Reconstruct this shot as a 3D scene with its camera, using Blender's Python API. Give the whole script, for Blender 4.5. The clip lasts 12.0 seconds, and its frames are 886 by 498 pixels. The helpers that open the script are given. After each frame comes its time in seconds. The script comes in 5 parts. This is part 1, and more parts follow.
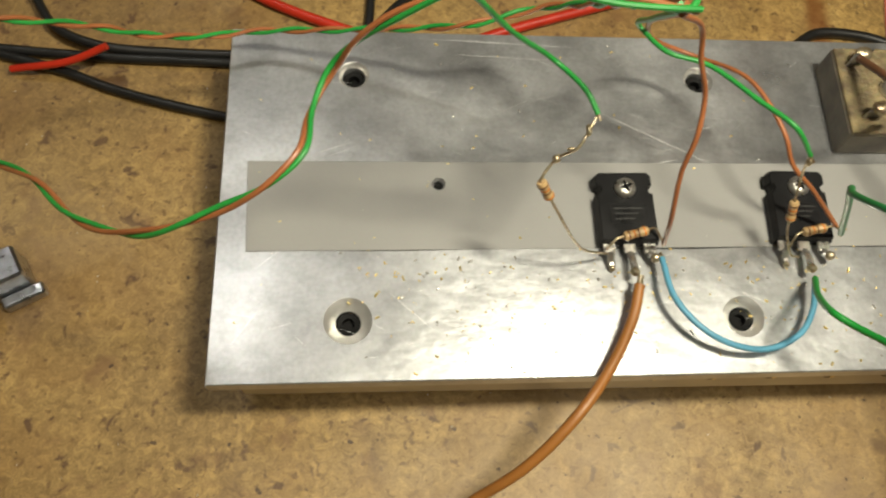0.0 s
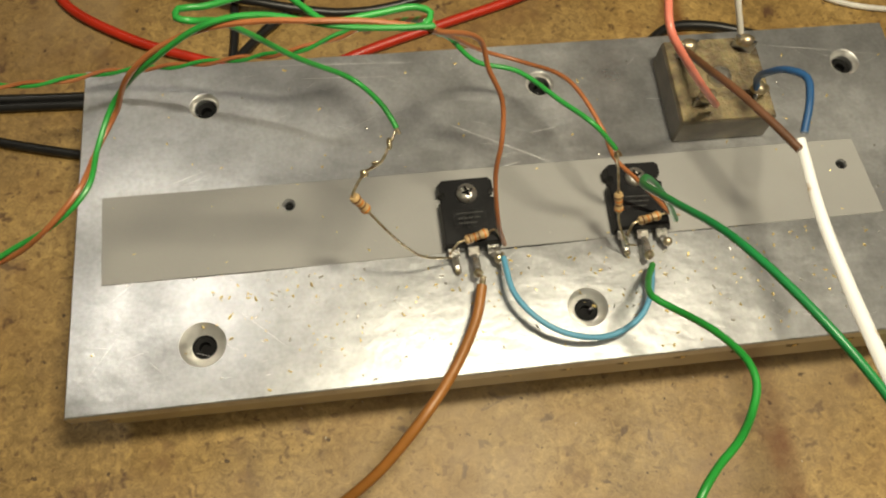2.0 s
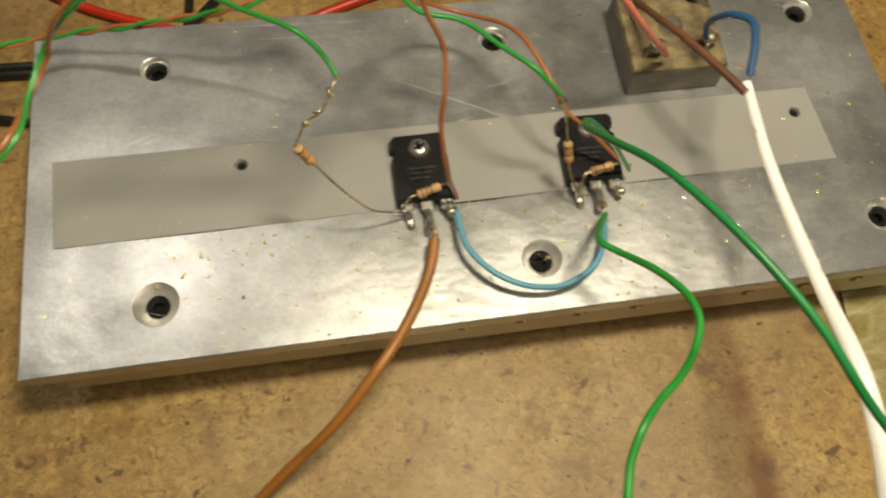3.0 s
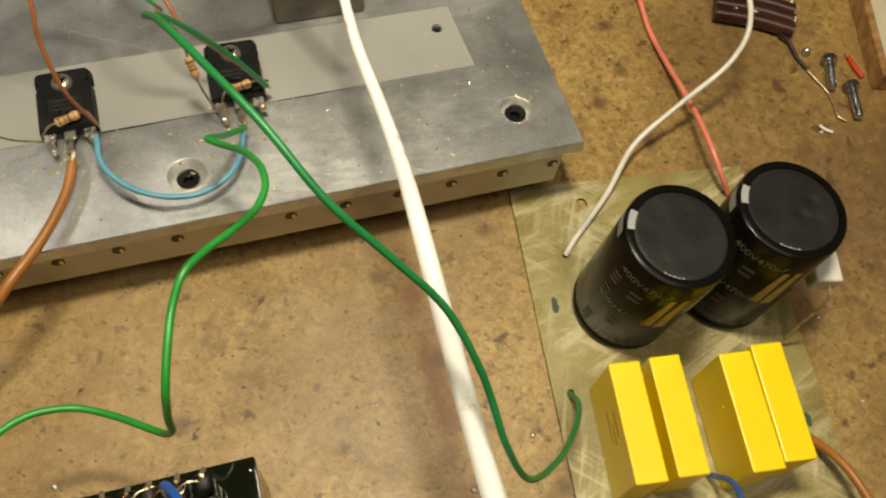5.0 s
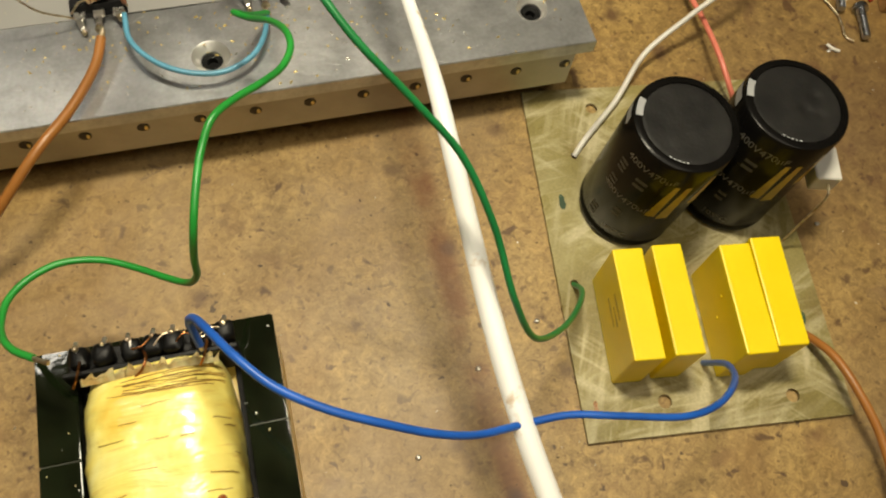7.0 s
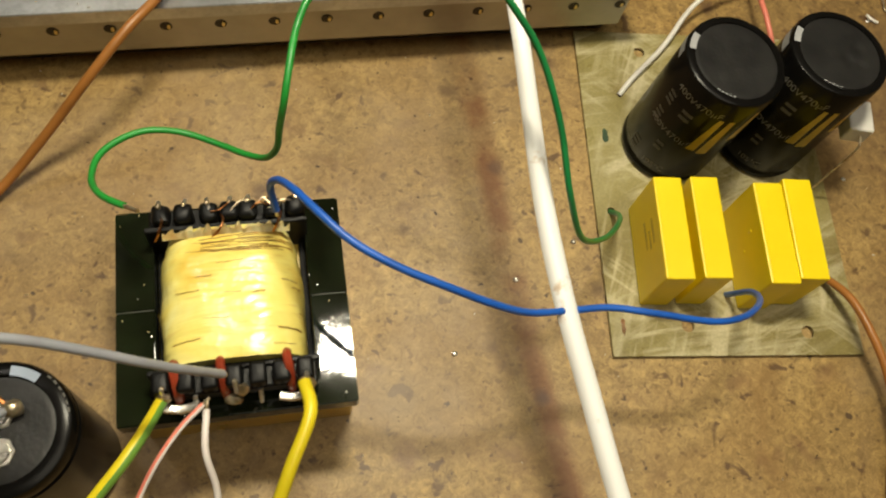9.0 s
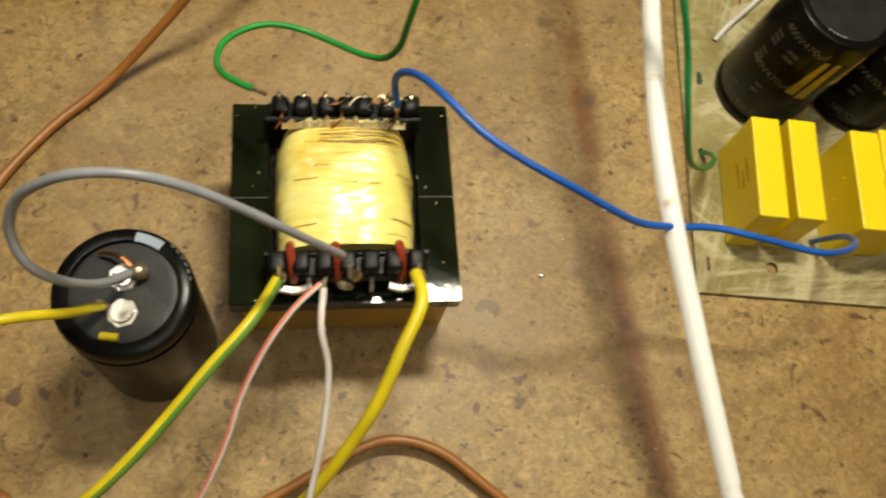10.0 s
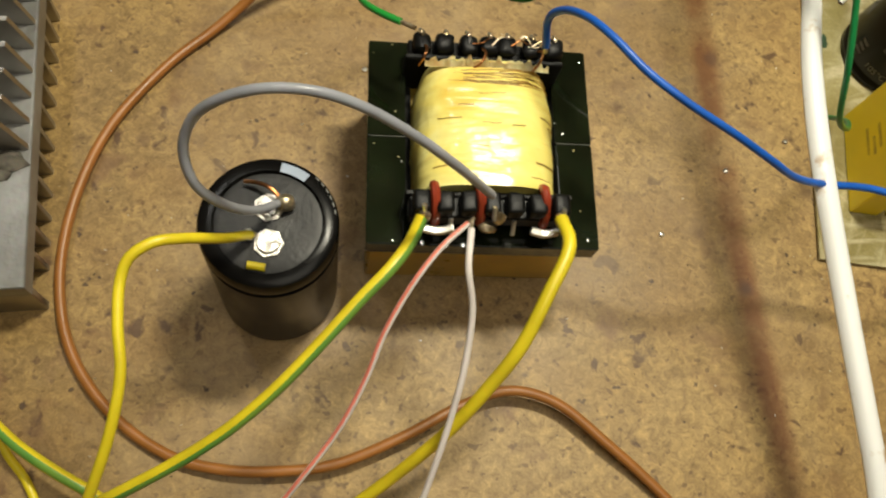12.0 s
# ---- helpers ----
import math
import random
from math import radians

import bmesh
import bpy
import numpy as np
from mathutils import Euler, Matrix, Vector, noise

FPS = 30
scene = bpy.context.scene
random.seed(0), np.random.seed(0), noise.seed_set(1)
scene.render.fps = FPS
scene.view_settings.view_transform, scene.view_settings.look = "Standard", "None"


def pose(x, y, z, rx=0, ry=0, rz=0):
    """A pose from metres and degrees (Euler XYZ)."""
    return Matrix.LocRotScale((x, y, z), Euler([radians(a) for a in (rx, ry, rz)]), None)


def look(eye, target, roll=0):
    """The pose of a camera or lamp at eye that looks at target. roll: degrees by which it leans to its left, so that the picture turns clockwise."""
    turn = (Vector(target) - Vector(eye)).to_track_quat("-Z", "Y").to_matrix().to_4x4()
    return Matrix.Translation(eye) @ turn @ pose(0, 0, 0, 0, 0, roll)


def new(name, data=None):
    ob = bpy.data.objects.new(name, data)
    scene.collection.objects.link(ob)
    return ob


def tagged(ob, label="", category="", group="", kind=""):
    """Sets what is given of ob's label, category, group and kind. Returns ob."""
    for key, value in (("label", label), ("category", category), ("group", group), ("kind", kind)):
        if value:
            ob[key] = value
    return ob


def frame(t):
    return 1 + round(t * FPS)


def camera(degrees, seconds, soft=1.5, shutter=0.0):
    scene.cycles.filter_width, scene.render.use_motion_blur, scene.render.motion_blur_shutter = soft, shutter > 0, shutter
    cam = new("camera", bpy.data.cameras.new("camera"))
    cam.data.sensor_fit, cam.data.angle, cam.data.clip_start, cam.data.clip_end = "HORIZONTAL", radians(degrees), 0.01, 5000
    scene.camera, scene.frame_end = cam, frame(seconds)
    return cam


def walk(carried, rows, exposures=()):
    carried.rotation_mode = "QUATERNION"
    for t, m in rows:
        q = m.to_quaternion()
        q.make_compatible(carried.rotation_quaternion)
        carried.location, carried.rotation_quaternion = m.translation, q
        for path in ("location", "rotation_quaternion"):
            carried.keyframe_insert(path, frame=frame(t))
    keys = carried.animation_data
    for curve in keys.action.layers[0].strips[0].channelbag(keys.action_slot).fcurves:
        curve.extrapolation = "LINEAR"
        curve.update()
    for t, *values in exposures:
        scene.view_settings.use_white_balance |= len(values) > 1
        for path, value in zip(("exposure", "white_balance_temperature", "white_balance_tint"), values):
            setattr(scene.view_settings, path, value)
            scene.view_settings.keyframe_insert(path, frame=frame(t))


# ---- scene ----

cam = camera(55.06, 12.0, soft=2.1, shutter=0.4)
PATH = [
    (0, (0.0082, -0.0641, 0.2401), (0.0230, 0.0104, 0.0550), 10.13),
    (0.5, (0.0205, -0.0612, 0.2449), (0.0341, 0.0122, 0.0594), 7.83),
    (1, (0.0288, -0.0641, 0.2483), (0.0417, 0.0097, 0.0629), 6.04),
    (1.5, (0.0411, -0.0677, 0.2502), (0.0572, 0.0086, 0.0660), 6.51),
    (2, (0.0461, -0.0700, 0.2500), (0.0629, 0.0068, 0.0661), 6.20),
    (2.5, (0.0438, -0.0736, 0.2490), (0.0611, -0.0014, 0.0633), 7.03),
    (3, (0.0557, -0.0796, 0.2469), (0.0740, -0.0057, 0.0620), 6.22),
    (3.5, (0.0853, -0.0972, 0.2427), (0.1054, -0.0193, 0.0596), 4.46),
    (3.7, (0.0918, -0.1030, 0.2417), (0.1145, -0.0254, 0.0587), 5.63),
    (5.3, (0.1276, -0.1397, 0.2450), (0.1652, -0.0582, 0.0662), 10.10),
    (5.5, (0.1288, -0.1418, 0.2438), (0.1656, -0.0609, 0.0646), 9.99),
    (6, (0.1335, -0.1516, 0.2431), (0.1708, -0.0723, 0.0633), 10.19),
    (6.5, (0.1275, -0.1621, 0.2407), (0.1651, -0.0861, 0.0595), 11.82),
    (7, (0.1154, -0.1607, 0.2417), (0.1504, -0.0851, 0.0599), 12.24),
    (7.2, (0.1146, -0.1641, 0.2420), (0.1511, -0.0898, 0.0599), 14.14),
    (8.8, (0.1003, -0.1827, 0.2450), (0.1341, -0.1103, 0.0616), 16.93),
    (9, (0.0949, -0.1845, 0.2445), (0.1300, -0.1117, 0.0615), 18.18),
    (9.5, (0.0846, -0.1957, 0.2416), (0.1203, -0.1267, 0.0572), 21.94),
    (10, (0.0703, -0.2014, 0.2373), (0.1015, -0.1316, 0.0525), 21.03),
    (10.5, (0.0493, -0.1998, 0.2279), (0.0781, -0.1308, 0.0424), 22.26),
    (11, (0.0447, -0.1993, 0.2290), (0.0733, -0.1320, 0.0429), 22.64),
    (11.5, (0.0375, -0.2025, 0.2271), (0.0636, -0.1370, 0.0400), 22.79),
    (12, (0.0430, -0.2058, 0.2266), (0.0690, -0.1407, 0.0393), 21.55),
]
walk(cam, [(t, look(eye, target, roll)) for t, eye, target, roll in PATH], [(0, 0.19, 6350, 10), (1.5, 0.07, 6550, 10), (2.5, -0.08, 6950, 10), (3.0, -0.10, 7050, 10), (3.7, -0.14, 7000, 10), (5.3, 0.05, 6850, 10), (9.5, 0.08, 6550, 10), (12, 0.14, 6280, 10)])

# ---- light: a workshop with a bulb over the bench, a lamp behind it and a ceiling light in front ----
world = bpy.data.worlds.new("workshop_air")
world.use_nodes = True
world.node_tree.nodes["Background"].inputs[0].default_value = (0.9, 0.85, 0.75, 1)
world.node_tree.nodes["Background"].inputs[1].default_value = 0.12
scene.world = world


def area_lamp(name, eye, target, sx, sy, watts, colour):
    data = bpy.data.lights.new(name, "AREA")
    data.shape, data.size, data.size_y, data.energy, data.color = "RECTANGLE", sx, sy, watts, colour
    ob = new(name, data)
    ob.matrix_world = look(eye, target)
    return ob


area_lamp("ceiling_bulb_light", (0.152, -0.010, 0.47), (0.140, -0.06, 0.0), 0.086, 0.034, 2.0, (1.0, 0.92, 0.70))
area_lamp("back_lamp_light", (-0.37, 0.53, 1.40), (0.03, 0, 0), 0.14, 0.20, 2.1, (1.0, 0.95, 0.84))
area_lamp("front_ceiling_light", (0.32, -0.42, 1.50), (0.10, -0.05, 0), 0.7, 0.7, 5.6, (1.0, 0.91, 0.72))


# ---- materials ----
def material(name, colour, rough=0.5, metal=0.0, vary=0.15, scale=60.0, bump=0.1, coat=0.0, second=None, fine=900.0, stretch=(1, 1, 1), spec=0.5, relief=0.0003):
    """A surface with a coarse and a fine variation of colour and gloss, and fine relief."""
    m = bpy.data.materials.new(name)
    m.use_nodes = True
    nt = m.node_tree
    b = nt.nodes["Principled BSDF"]
    b.inputs["Metallic"].default_value = metal
    b.inputs["Coat Weight"].default_value = coat
    b.inputs["Specular IOR Level"].default_value = spec
    co = nt.nodes.new("ShaderNodeTexCoord")
    mp = nt.nodes.new("ShaderNodeMapping")
    mp.inputs["Scale"].default_value = stretch
    nt.links.new(co.outputs["Object"], mp.inputs["Vector"])
    n1 = nt.nodes.new("ShaderNodeTexNoise")
    n1.inputs["Scale"].default_value, n1.inputs["Detail"].default_value = scale, 5
    n2 = nt.nodes.new("ShaderNodeTexNoise")
    n2.inputs["Scale"].default_value, n2.inputs["Detail"].default_value = fine, 3
    nt.links.new(mp.outputs[0], n1.inputs["Vector"])
    nt.links.new(mp.outputs[0], n2.inputs["Vector"])
    ramp = nt.nodes.new("ShaderNodeValToRGB")
    second = second or tuple(c * (1 - 2 * vary) for c in colour)
    ramp.color_ramp.elements[0].position, ramp.color_ramp.elements[0].color = 0.35, (*second, 1)
    ramp.color_ramp.elements[1].position, ramp.color_ramp.elements[1].color = 0.65, (*colour, 1)
    mix = nt.nodes.new("ShaderNodeMix")
    mix.data_type, mix.blend_type = "RGBA", "MULTIPLY"
    mix.inputs["Factor"].default_value = vary
    nt.links.new(n1.outputs["Fac"], ramp.inputs["Fac"])
    nt.links.new(ramp.outputs["Color"], mix.inputs["A"])
    nt.links.new(n2.outputs["Color"], mix.inputs["B"])
    nt.links.new(mix.outputs["Result"], b.inputs["Base Color"])
    mr = nt.nodes.new("ShaderNodeMapRange")
    mr.inputs["To Min"].default_value, mr.inputs["To Max"].default_value = max(0.02, rough - 0.12), min(1, rough + 0.12)
    nt.links.new(n1.outputs["Fac"], mr.inputs["Value"])
    nt.links.new(mr.outputs[0], b.inputs["Roughness"])
    if bump:
        bp = nt.nodes.new("ShaderNodeBump")
        bp.inputs["Strength"].default_value, bp.inputs["Distance"].default_value = bump, relief
        nt.links.new(n2.outputs["Fac"], bp.inputs["Height"])
        nt.links.new(bp.outputs[0], b.inputs["Normal"])
    return m


M = {}
def bench_material():
    """Hardboard: fine fibre speckle, soft stains, a long scorched streak with painted cable shadow, dark burn spots and
    broad darker patches.
    """
    m = bpy.data.materials.new("stained_hardboard")
    m.use_nodes = True
    nt, L = m.node_tree, m.node_tree.links
    b = nt.nodes["Principled BSDF"]
    co = nt.nodes.new("ShaderNodeTexCoord")

    def tex(scale, detail=4.0, rough=0.6, stretch=None, distort=0.0):
        n = nt.nodes.new("ShaderNodeTexNoise")
        n.inputs["Scale"].default_value, n.inputs["Detail"].default_value, n.inputs["Roughness"].default_value = scale, detail, rough
        n.inputs["Distortion"].default_value = distort
        if stretch:
            mp = nt.nodes.new("ShaderNodeMapping")
            mp.inputs["Scale"].default_value = stretch
            L.new(co.outputs["Object"], mp.inputs["Vector"])
            L.new(mp.outputs[0], n.inputs["Vector"])
        else:
            L.new(co.outputs["Object"], n.inputs["Vector"])
        return n.outputs["Fac"]

    def ramp(src, stops):
        r = nt.nodes.new("ShaderNodeValToRGB")
        e = r.color_ramp.elements
        while len(e) < len(stops):
            e.new(0.5)
        for k, (p, c) in enumerate(stops):
            e[k].position, e[k].color = p, (*c, 1)
        L.new(src, r.inputs["Fac"])
        return r.outputs["Color"]

    def blend(kind, fac, a, c):
        x = nt.nodes.new("ShaderNodeMix")
        x.data_type, x.blend_type = "RGBA", kind
        if isinstance(fac, float):
            x.inputs["Factor"].default_value = fac
        else:
            L.new(fac, x.inputs["Factor"])
        L.new(a, x.inputs["A"])
        if isinstance(c, tuple):
            x.inputs["B"].default_value = (*c, 1)
        else:
            L.new(c, x.inputs["B"])
        return x.outputs["Result"]

    def calc(op, a, c=0.0):
        n = nt.nodes.new("ShaderNodeMath")
        n.operation = op
        for k, v in enumerate((a, c)):
            if isinstance(v, (int, float)):
                n.inputs[k].default_value = v
            else:
                L.new(v, n.inputs[k])
        return n.outputs[0]

    base = ramp(tex(14, 5), [(0.32, (0.255, 0.165, 0.056)), (0.5, (0.345, 0.228, 0.079)), (0.68, (0.41, 0.284, 0.112))])
    fibre = ramp(tex(360, 4, 0.7, distort=0.8), [(0.28, (0.36, 0.29, 0.20)), (0.5, (0.92, 0.89, 0.84)), (0.70, (1.55, 1.52, 1.44))])
    col = blend("MULTIPLY", 0.75, base, fibre)
    grain = ramp(tex(1500, 2), [(0.3, (0.72, 0.70, 0.66)), (0.7, (1.2, 1.2, 1.2))])
    col = blend("MULTIPLY", 0.5, col, grain)
    flecks = ramp(tex(430, 2, 0.4), [(0.645, (0, 0, 0)), (0.70, (1, 1, 1))])
    col = blend("MIX", calc("MULTIPLY", flecks, 0.65), col, (0.10, 0.050, 0.018))
    blots = ramp(tex(80, 3, 0.6), [(0.60, (0, 0, 0)), (0.72, (1, 1, 1))])
    col = blend("MIX", calc("MULTIPLY", blots, 0.6), col, (0.17, 0.085, 0.035))
    warm = ramp(tex(24, 5, 0.6, distort=0.6), [(0.46, (0, 0, 0)), (0.68, (1, 1, 1))])
    col = blend("MIX", calc("MULTIPLY", warm, 0.5), col, (0.235, 0.125, 0.034))
    pits = ramp(tex(150, 3, 0.55, distort=0.5), [(0.635, (0, 0, 0)), (0.70, (1, 1, 1))])
    col = blend("MIX", calc("MULTIPLY", pits, 0.8), col, (0.075, 0.034, 0.014))
    smudge = ramp(tex(48, 4, 0.6, distort=0.4), [(0.58, (0, 0, 0)), (0.74, (1, 1, 1))])
    col = blend("MIX", calc("MULTIPLY", smudge, 0.55), col, (0.13, 0.075, 0.035))
    worn = ramp(tex(19, 5, 0.6, distort=0.3), [(0.55, (0, 0, 0)), (0.72, (1, 1, 1))])
    col = blend("MIX", calc("MULTIPLY", worn, 0.35), col, (0.50, 0.37, 0.20))
    grime = ramp(tex(9, 4, 0.6), [(0.52, (0, 0, 0)), (0.75, (1, 1, 1))])
    col = blend("MIX", calc("MULTIPLY", grime, 0.45), col, (0.19, 0.125, 0.065))
    dots = ramp(tex(260, 2, 0.5), [(0.71, (0, 0, 0)), (0.75, (1, 1, 1))])
    col = blend("MIX", calc("MULTIPLY", dots, 0.85), col, (0.05, 0.026, 0.012))
    xyz = nt.nodes.new("ShaderNodeSeparateXYZ")
    L.new(co.outputs["Object"], xyz.inputs[0])
    # long scorched streak, front to back, with the white cable's soft shadow painted in
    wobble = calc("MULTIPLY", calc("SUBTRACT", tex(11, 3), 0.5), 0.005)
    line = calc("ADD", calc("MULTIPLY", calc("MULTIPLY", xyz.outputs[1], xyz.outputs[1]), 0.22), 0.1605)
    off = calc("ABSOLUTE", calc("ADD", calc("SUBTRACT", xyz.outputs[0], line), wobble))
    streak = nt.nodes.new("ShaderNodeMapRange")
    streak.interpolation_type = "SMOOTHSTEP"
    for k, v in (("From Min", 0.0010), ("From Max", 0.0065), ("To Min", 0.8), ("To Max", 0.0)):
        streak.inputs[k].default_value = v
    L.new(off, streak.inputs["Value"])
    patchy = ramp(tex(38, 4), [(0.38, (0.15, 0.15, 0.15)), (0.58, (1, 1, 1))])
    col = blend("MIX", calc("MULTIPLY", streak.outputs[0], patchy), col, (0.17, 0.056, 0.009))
    # single burns, then broad darker brown patches towards the right and back
    for x, y, r, k in ((0.1642, -0.1377, 0.0035, 0.8), (0.0875, -0.0613, 0.0045, 0.7), (0.2445, 0.0182, 0.005, 0.75), (0.2568, -0.0011, 0.005, 0.7), (0.2577, 0.0304, 0.0045, 0.6), (0.2588, 0.052, 0.005, 0.6), (0.1528, -0.0294, 0.005, 0.55), (0.1896, -0.0213, 0.005, 0.55), (0.1304, -0.0793, 0.003, 0.5), (0.1888, -0.1061, 0.004, 0.5), (-0.0107, -0.0957, 0.003, 0.5), (0.276, -0.148, 0.006, 0.6), (0.164, -0.06, 0.004, 0.6), (0.2, 0.118, 0.004, 0.7), (-0.095, 0.02, 0.02, 0.5), (0.305, -0.035, 0.075, 0.42), (0.30, 0.035, 0.05, 0.40), (0.36, -0.06, 0.08, 0.35), (0.30, -0.13, 0.04, 0.30), (-0.09, 0.13, 0.09, 0.30), (0.10, 0.115, 0.05, 0.25)):
        d = nt.nodes.new("ShaderNodeVectorMath")
        d.operation = "DISTANCE"
        flat = nt.nodes.new("ShaderNodeCombineXYZ")
        L.new(xyz.outputs[0], flat.inputs[0])
        L.new(xyz.outputs[1], flat.inputs[1])
        L.new(flat.outputs[0], d.inputs[0])
        d.inputs[1].default_value = (x, y, 0)
        spot = nt.nodes.new("ShaderNodeMapRange")
        spot.interpolation_type = "SMOOTHSTEP"
        for key, v in (("From Min", r * 0.15), ("From Max", r), ("To Min", k), ("To Max", 0.0)):
            spot.inputs[key].default_value = v
        L.new(calc("ADD", d.outputs["Value"], calc("MULTIPLY", calc("SUBTRACT", tex(170, 3), 0.5), r * 0.9)), spot.inputs["Value"])
        col = blend("MIX", spot.outputs[0], col, (0.085, 0.040, 0.022))
    L.new(col, b.inputs["Base Color"])
    rr = nt.nodes.new("ShaderNodeMapRange")
    rr.inputs["To Min"].default_value, rr.inputs["To Max"].default_value = 0.36, 0.62
    L.new(tex(30, 4), rr.inputs["Value"])
    L.new(rr.outputs[0], b.inputs["Roughness"])
    bp = nt.nodes.new("ShaderNodeBump")
    bp.inputs["Strength"].default_value, bp.inputs["Distance"].default_value = 0.35, 0.0003
    L.new(tex(700, 4), bp.inputs["Height"])
    L.new(bp.outputs[0], b.inputs["Normal"])
    return m


def plate_material():
    """Old aluminium sheet: blotchy haze, fine scratches in two directions and cleaner, glossier patches."""
    m = material("scratched_aluminium", (0.67, 0.68, 0.695), 0.30, 0.8, 0.08, 26, 0.0)
    nt, L = m.node_tree, m.node_tree.links
    b = nt.nodes["Principled BSDF"]
    co = nt.nodes.new("ShaderNodeTexCoord")

    def tex(scale, stretch, turn, detail=3):
        mp = nt.nodes.new("ShaderNodeMapping")
        mp.inputs["Rotation"].default_value = (0, 0, radians(turn))
        mp.inputs["Scale"].default_value = stretch
        n = nt.nodes.new("ShaderNodeTexNoise")
        n.inputs["Scale"].default_value, n.inputs["Detail"].default_value = scale, detail
        L.new(co.outputs["Object"], mp.inputs["Vector"])
        L.new(mp.outputs[0], n.inputs["Vector"])
        return n.outputs["Fac"]

    def ramp(src, stops):
        r = nt.nodes.new("ShaderNodeValToRGB")
        for k, (p, c) in enumerate(stops):
            r.color_ramp.elements[k].position, r.color_ramp.elements[k].color = p, (c, c, c, 1)
        L.new(src, r.inputs["Fac"])
        return r.outputs["Color"]

    def times(a, c, f):
        x = nt.nodes.new("ShaderNodeMix")
        x.data_type, x.blend_type = "RGBA", "MULTIPLY"
        x.inputs["Factor"].default_value = f
        L.new(a, x.inputs["A"])
        L.new(c, x.inputs["B"])
        return x.outputs["Result"]

    col = b.inputs["Base Color"].links[0].from_socket
    col = times(col, ramp(tex(34, (1, 1, 1), 0, 6), [(0.36, 0.70), (0.64, 1.08)]), 0.85)
    col = times(col, ramp(tex(200, (1, 1, 1), 0, 4), [(0.34, 0.62), (0.58, 1.0)]), 0.38)
    col = times(col, ramp(tex(60, (1, 26, 1), 3, 3), [(0.40, 0.72), (0.62, 1.05)]), 0.05)
    col = times(col, ramp(tex(800, (1, 1, 1), 0, 2), [(0.35, 0.7), (0.68, 1.3)]), 0.16)
    L.new(col, b.inputs["Base Color"])
    x = nt.nodes.new("ShaderNodeMath")
    x.operation = "MULTIPLY_ADD"
    L.new(tex(45, (1, 1, 1), 0, 6), x.inputs[0])
    x.inputs[1].default_value, x.inputs[2].default_value = 0.36, 0.17
    L.new(x.outputs[0], b.inputs["Roughness"])
    bp = nt.nodes.new("ShaderNodeBump")
    bp.inputs["Strength"].default_value, bp.inputs["Distance"].default_value = 0.32, 0.0003
    y = nt.nodes.new("ShaderNodeMath")
    y.operation = "ADD"
    L.new(tex(150, (1, 1.8, 1), 32), y.inputs[0])
    L.new(tex(260, (1, 1, 1), 0, 4), y.inputs[1])
    L.new(y.outputs[0], bp.inputs["Height"])
    L.new(bp.outputs[0], b.inputs["Normal"])
    return m


def node_kit(name, rough, coat=0.0):
    """A new node material with short functions to lay noise, ramps and mixes."""
    m = bpy.data.materials.new(name)
    m.use_nodes = True
    nt, L = m.node_tree, m.node_tree.links
    b = nt.nodes["Principled BSDF"]
    b.inputs["Roughness"].default_value, b.inputs["Coat Weight"].default_value = rough, coat
    co = nt.nodes.new("ShaderNodeTexCoord")

    def tex(scale, stretch=(1, 1, 1), turn=0.0, detail=4.0, distort=0.0, shift=0.0):
        mp = nt.nodes.new("ShaderNodeMapping")
        mp.vector_type = "TEXTURE"
        mp.inputs["Location"].default_value = (shift, shift * 0.7, 0)
        mp.inputs["Rotation"].default_value = (0, 0, radians(turn))
        mp.inputs["Scale"].default_value = stretch
        n = nt.nodes.new("ShaderNodeTexNoise")
        n.inputs["Scale"].default_value, n.inputs["Detail"].default_value, n.inputs["Distortion"].default_value = scale, detail, distort
        L.new(co.outputs["Object"], mp.inputs["Vector"])
        L.new(mp.outputs[0], n.inputs["Vector"])
        return n.outputs["Fac"]

    def ramp(src, *stops):
        r = nt.nodes.new("ShaderNodeValToRGB")
        e = r.color_ramp.elements
        while len(e) < len(stops):
            e.new(0.5)
        for k, (p, c) in enumerate(stops):
            e[k].position, e[k].color = p, ((c, c, c, 1) if isinstance(c, (int, float)) else (*c, 1))
        L.new(src, r.inputs["Fac"])
        return r.outputs["Color"]

    def blend(kind, fac, a, c):
        x = nt.nodes.new("ShaderNodeMix")
        x.data_type, x.blend_type = "RGBA", kind
        for v, key in ((fac, "Factor"), (a, "A"), (c, "B")):
            if isinstance(v, tuple):
                x.inputs[key].default_value = (*v, 1)
            elif isinstance(v, float):
                x.inputs[key].default_value = v
            else:
                L.new(v, x.inputs[key])
        return x.outputs["Result"]

    def relief(src, strength, depth):
        bp = nt.nodes.new("ShaderNodeBump")
        bp.inputs["Strength"].default_value, bp.inputs["Distance"].default_value = strength, depth
        L.new(src, bp.inputs["Height"])
        L.new(bp.outputs[0], b.inputs["Normal"])

    return m, b, L, tex, ramp, blend, relief


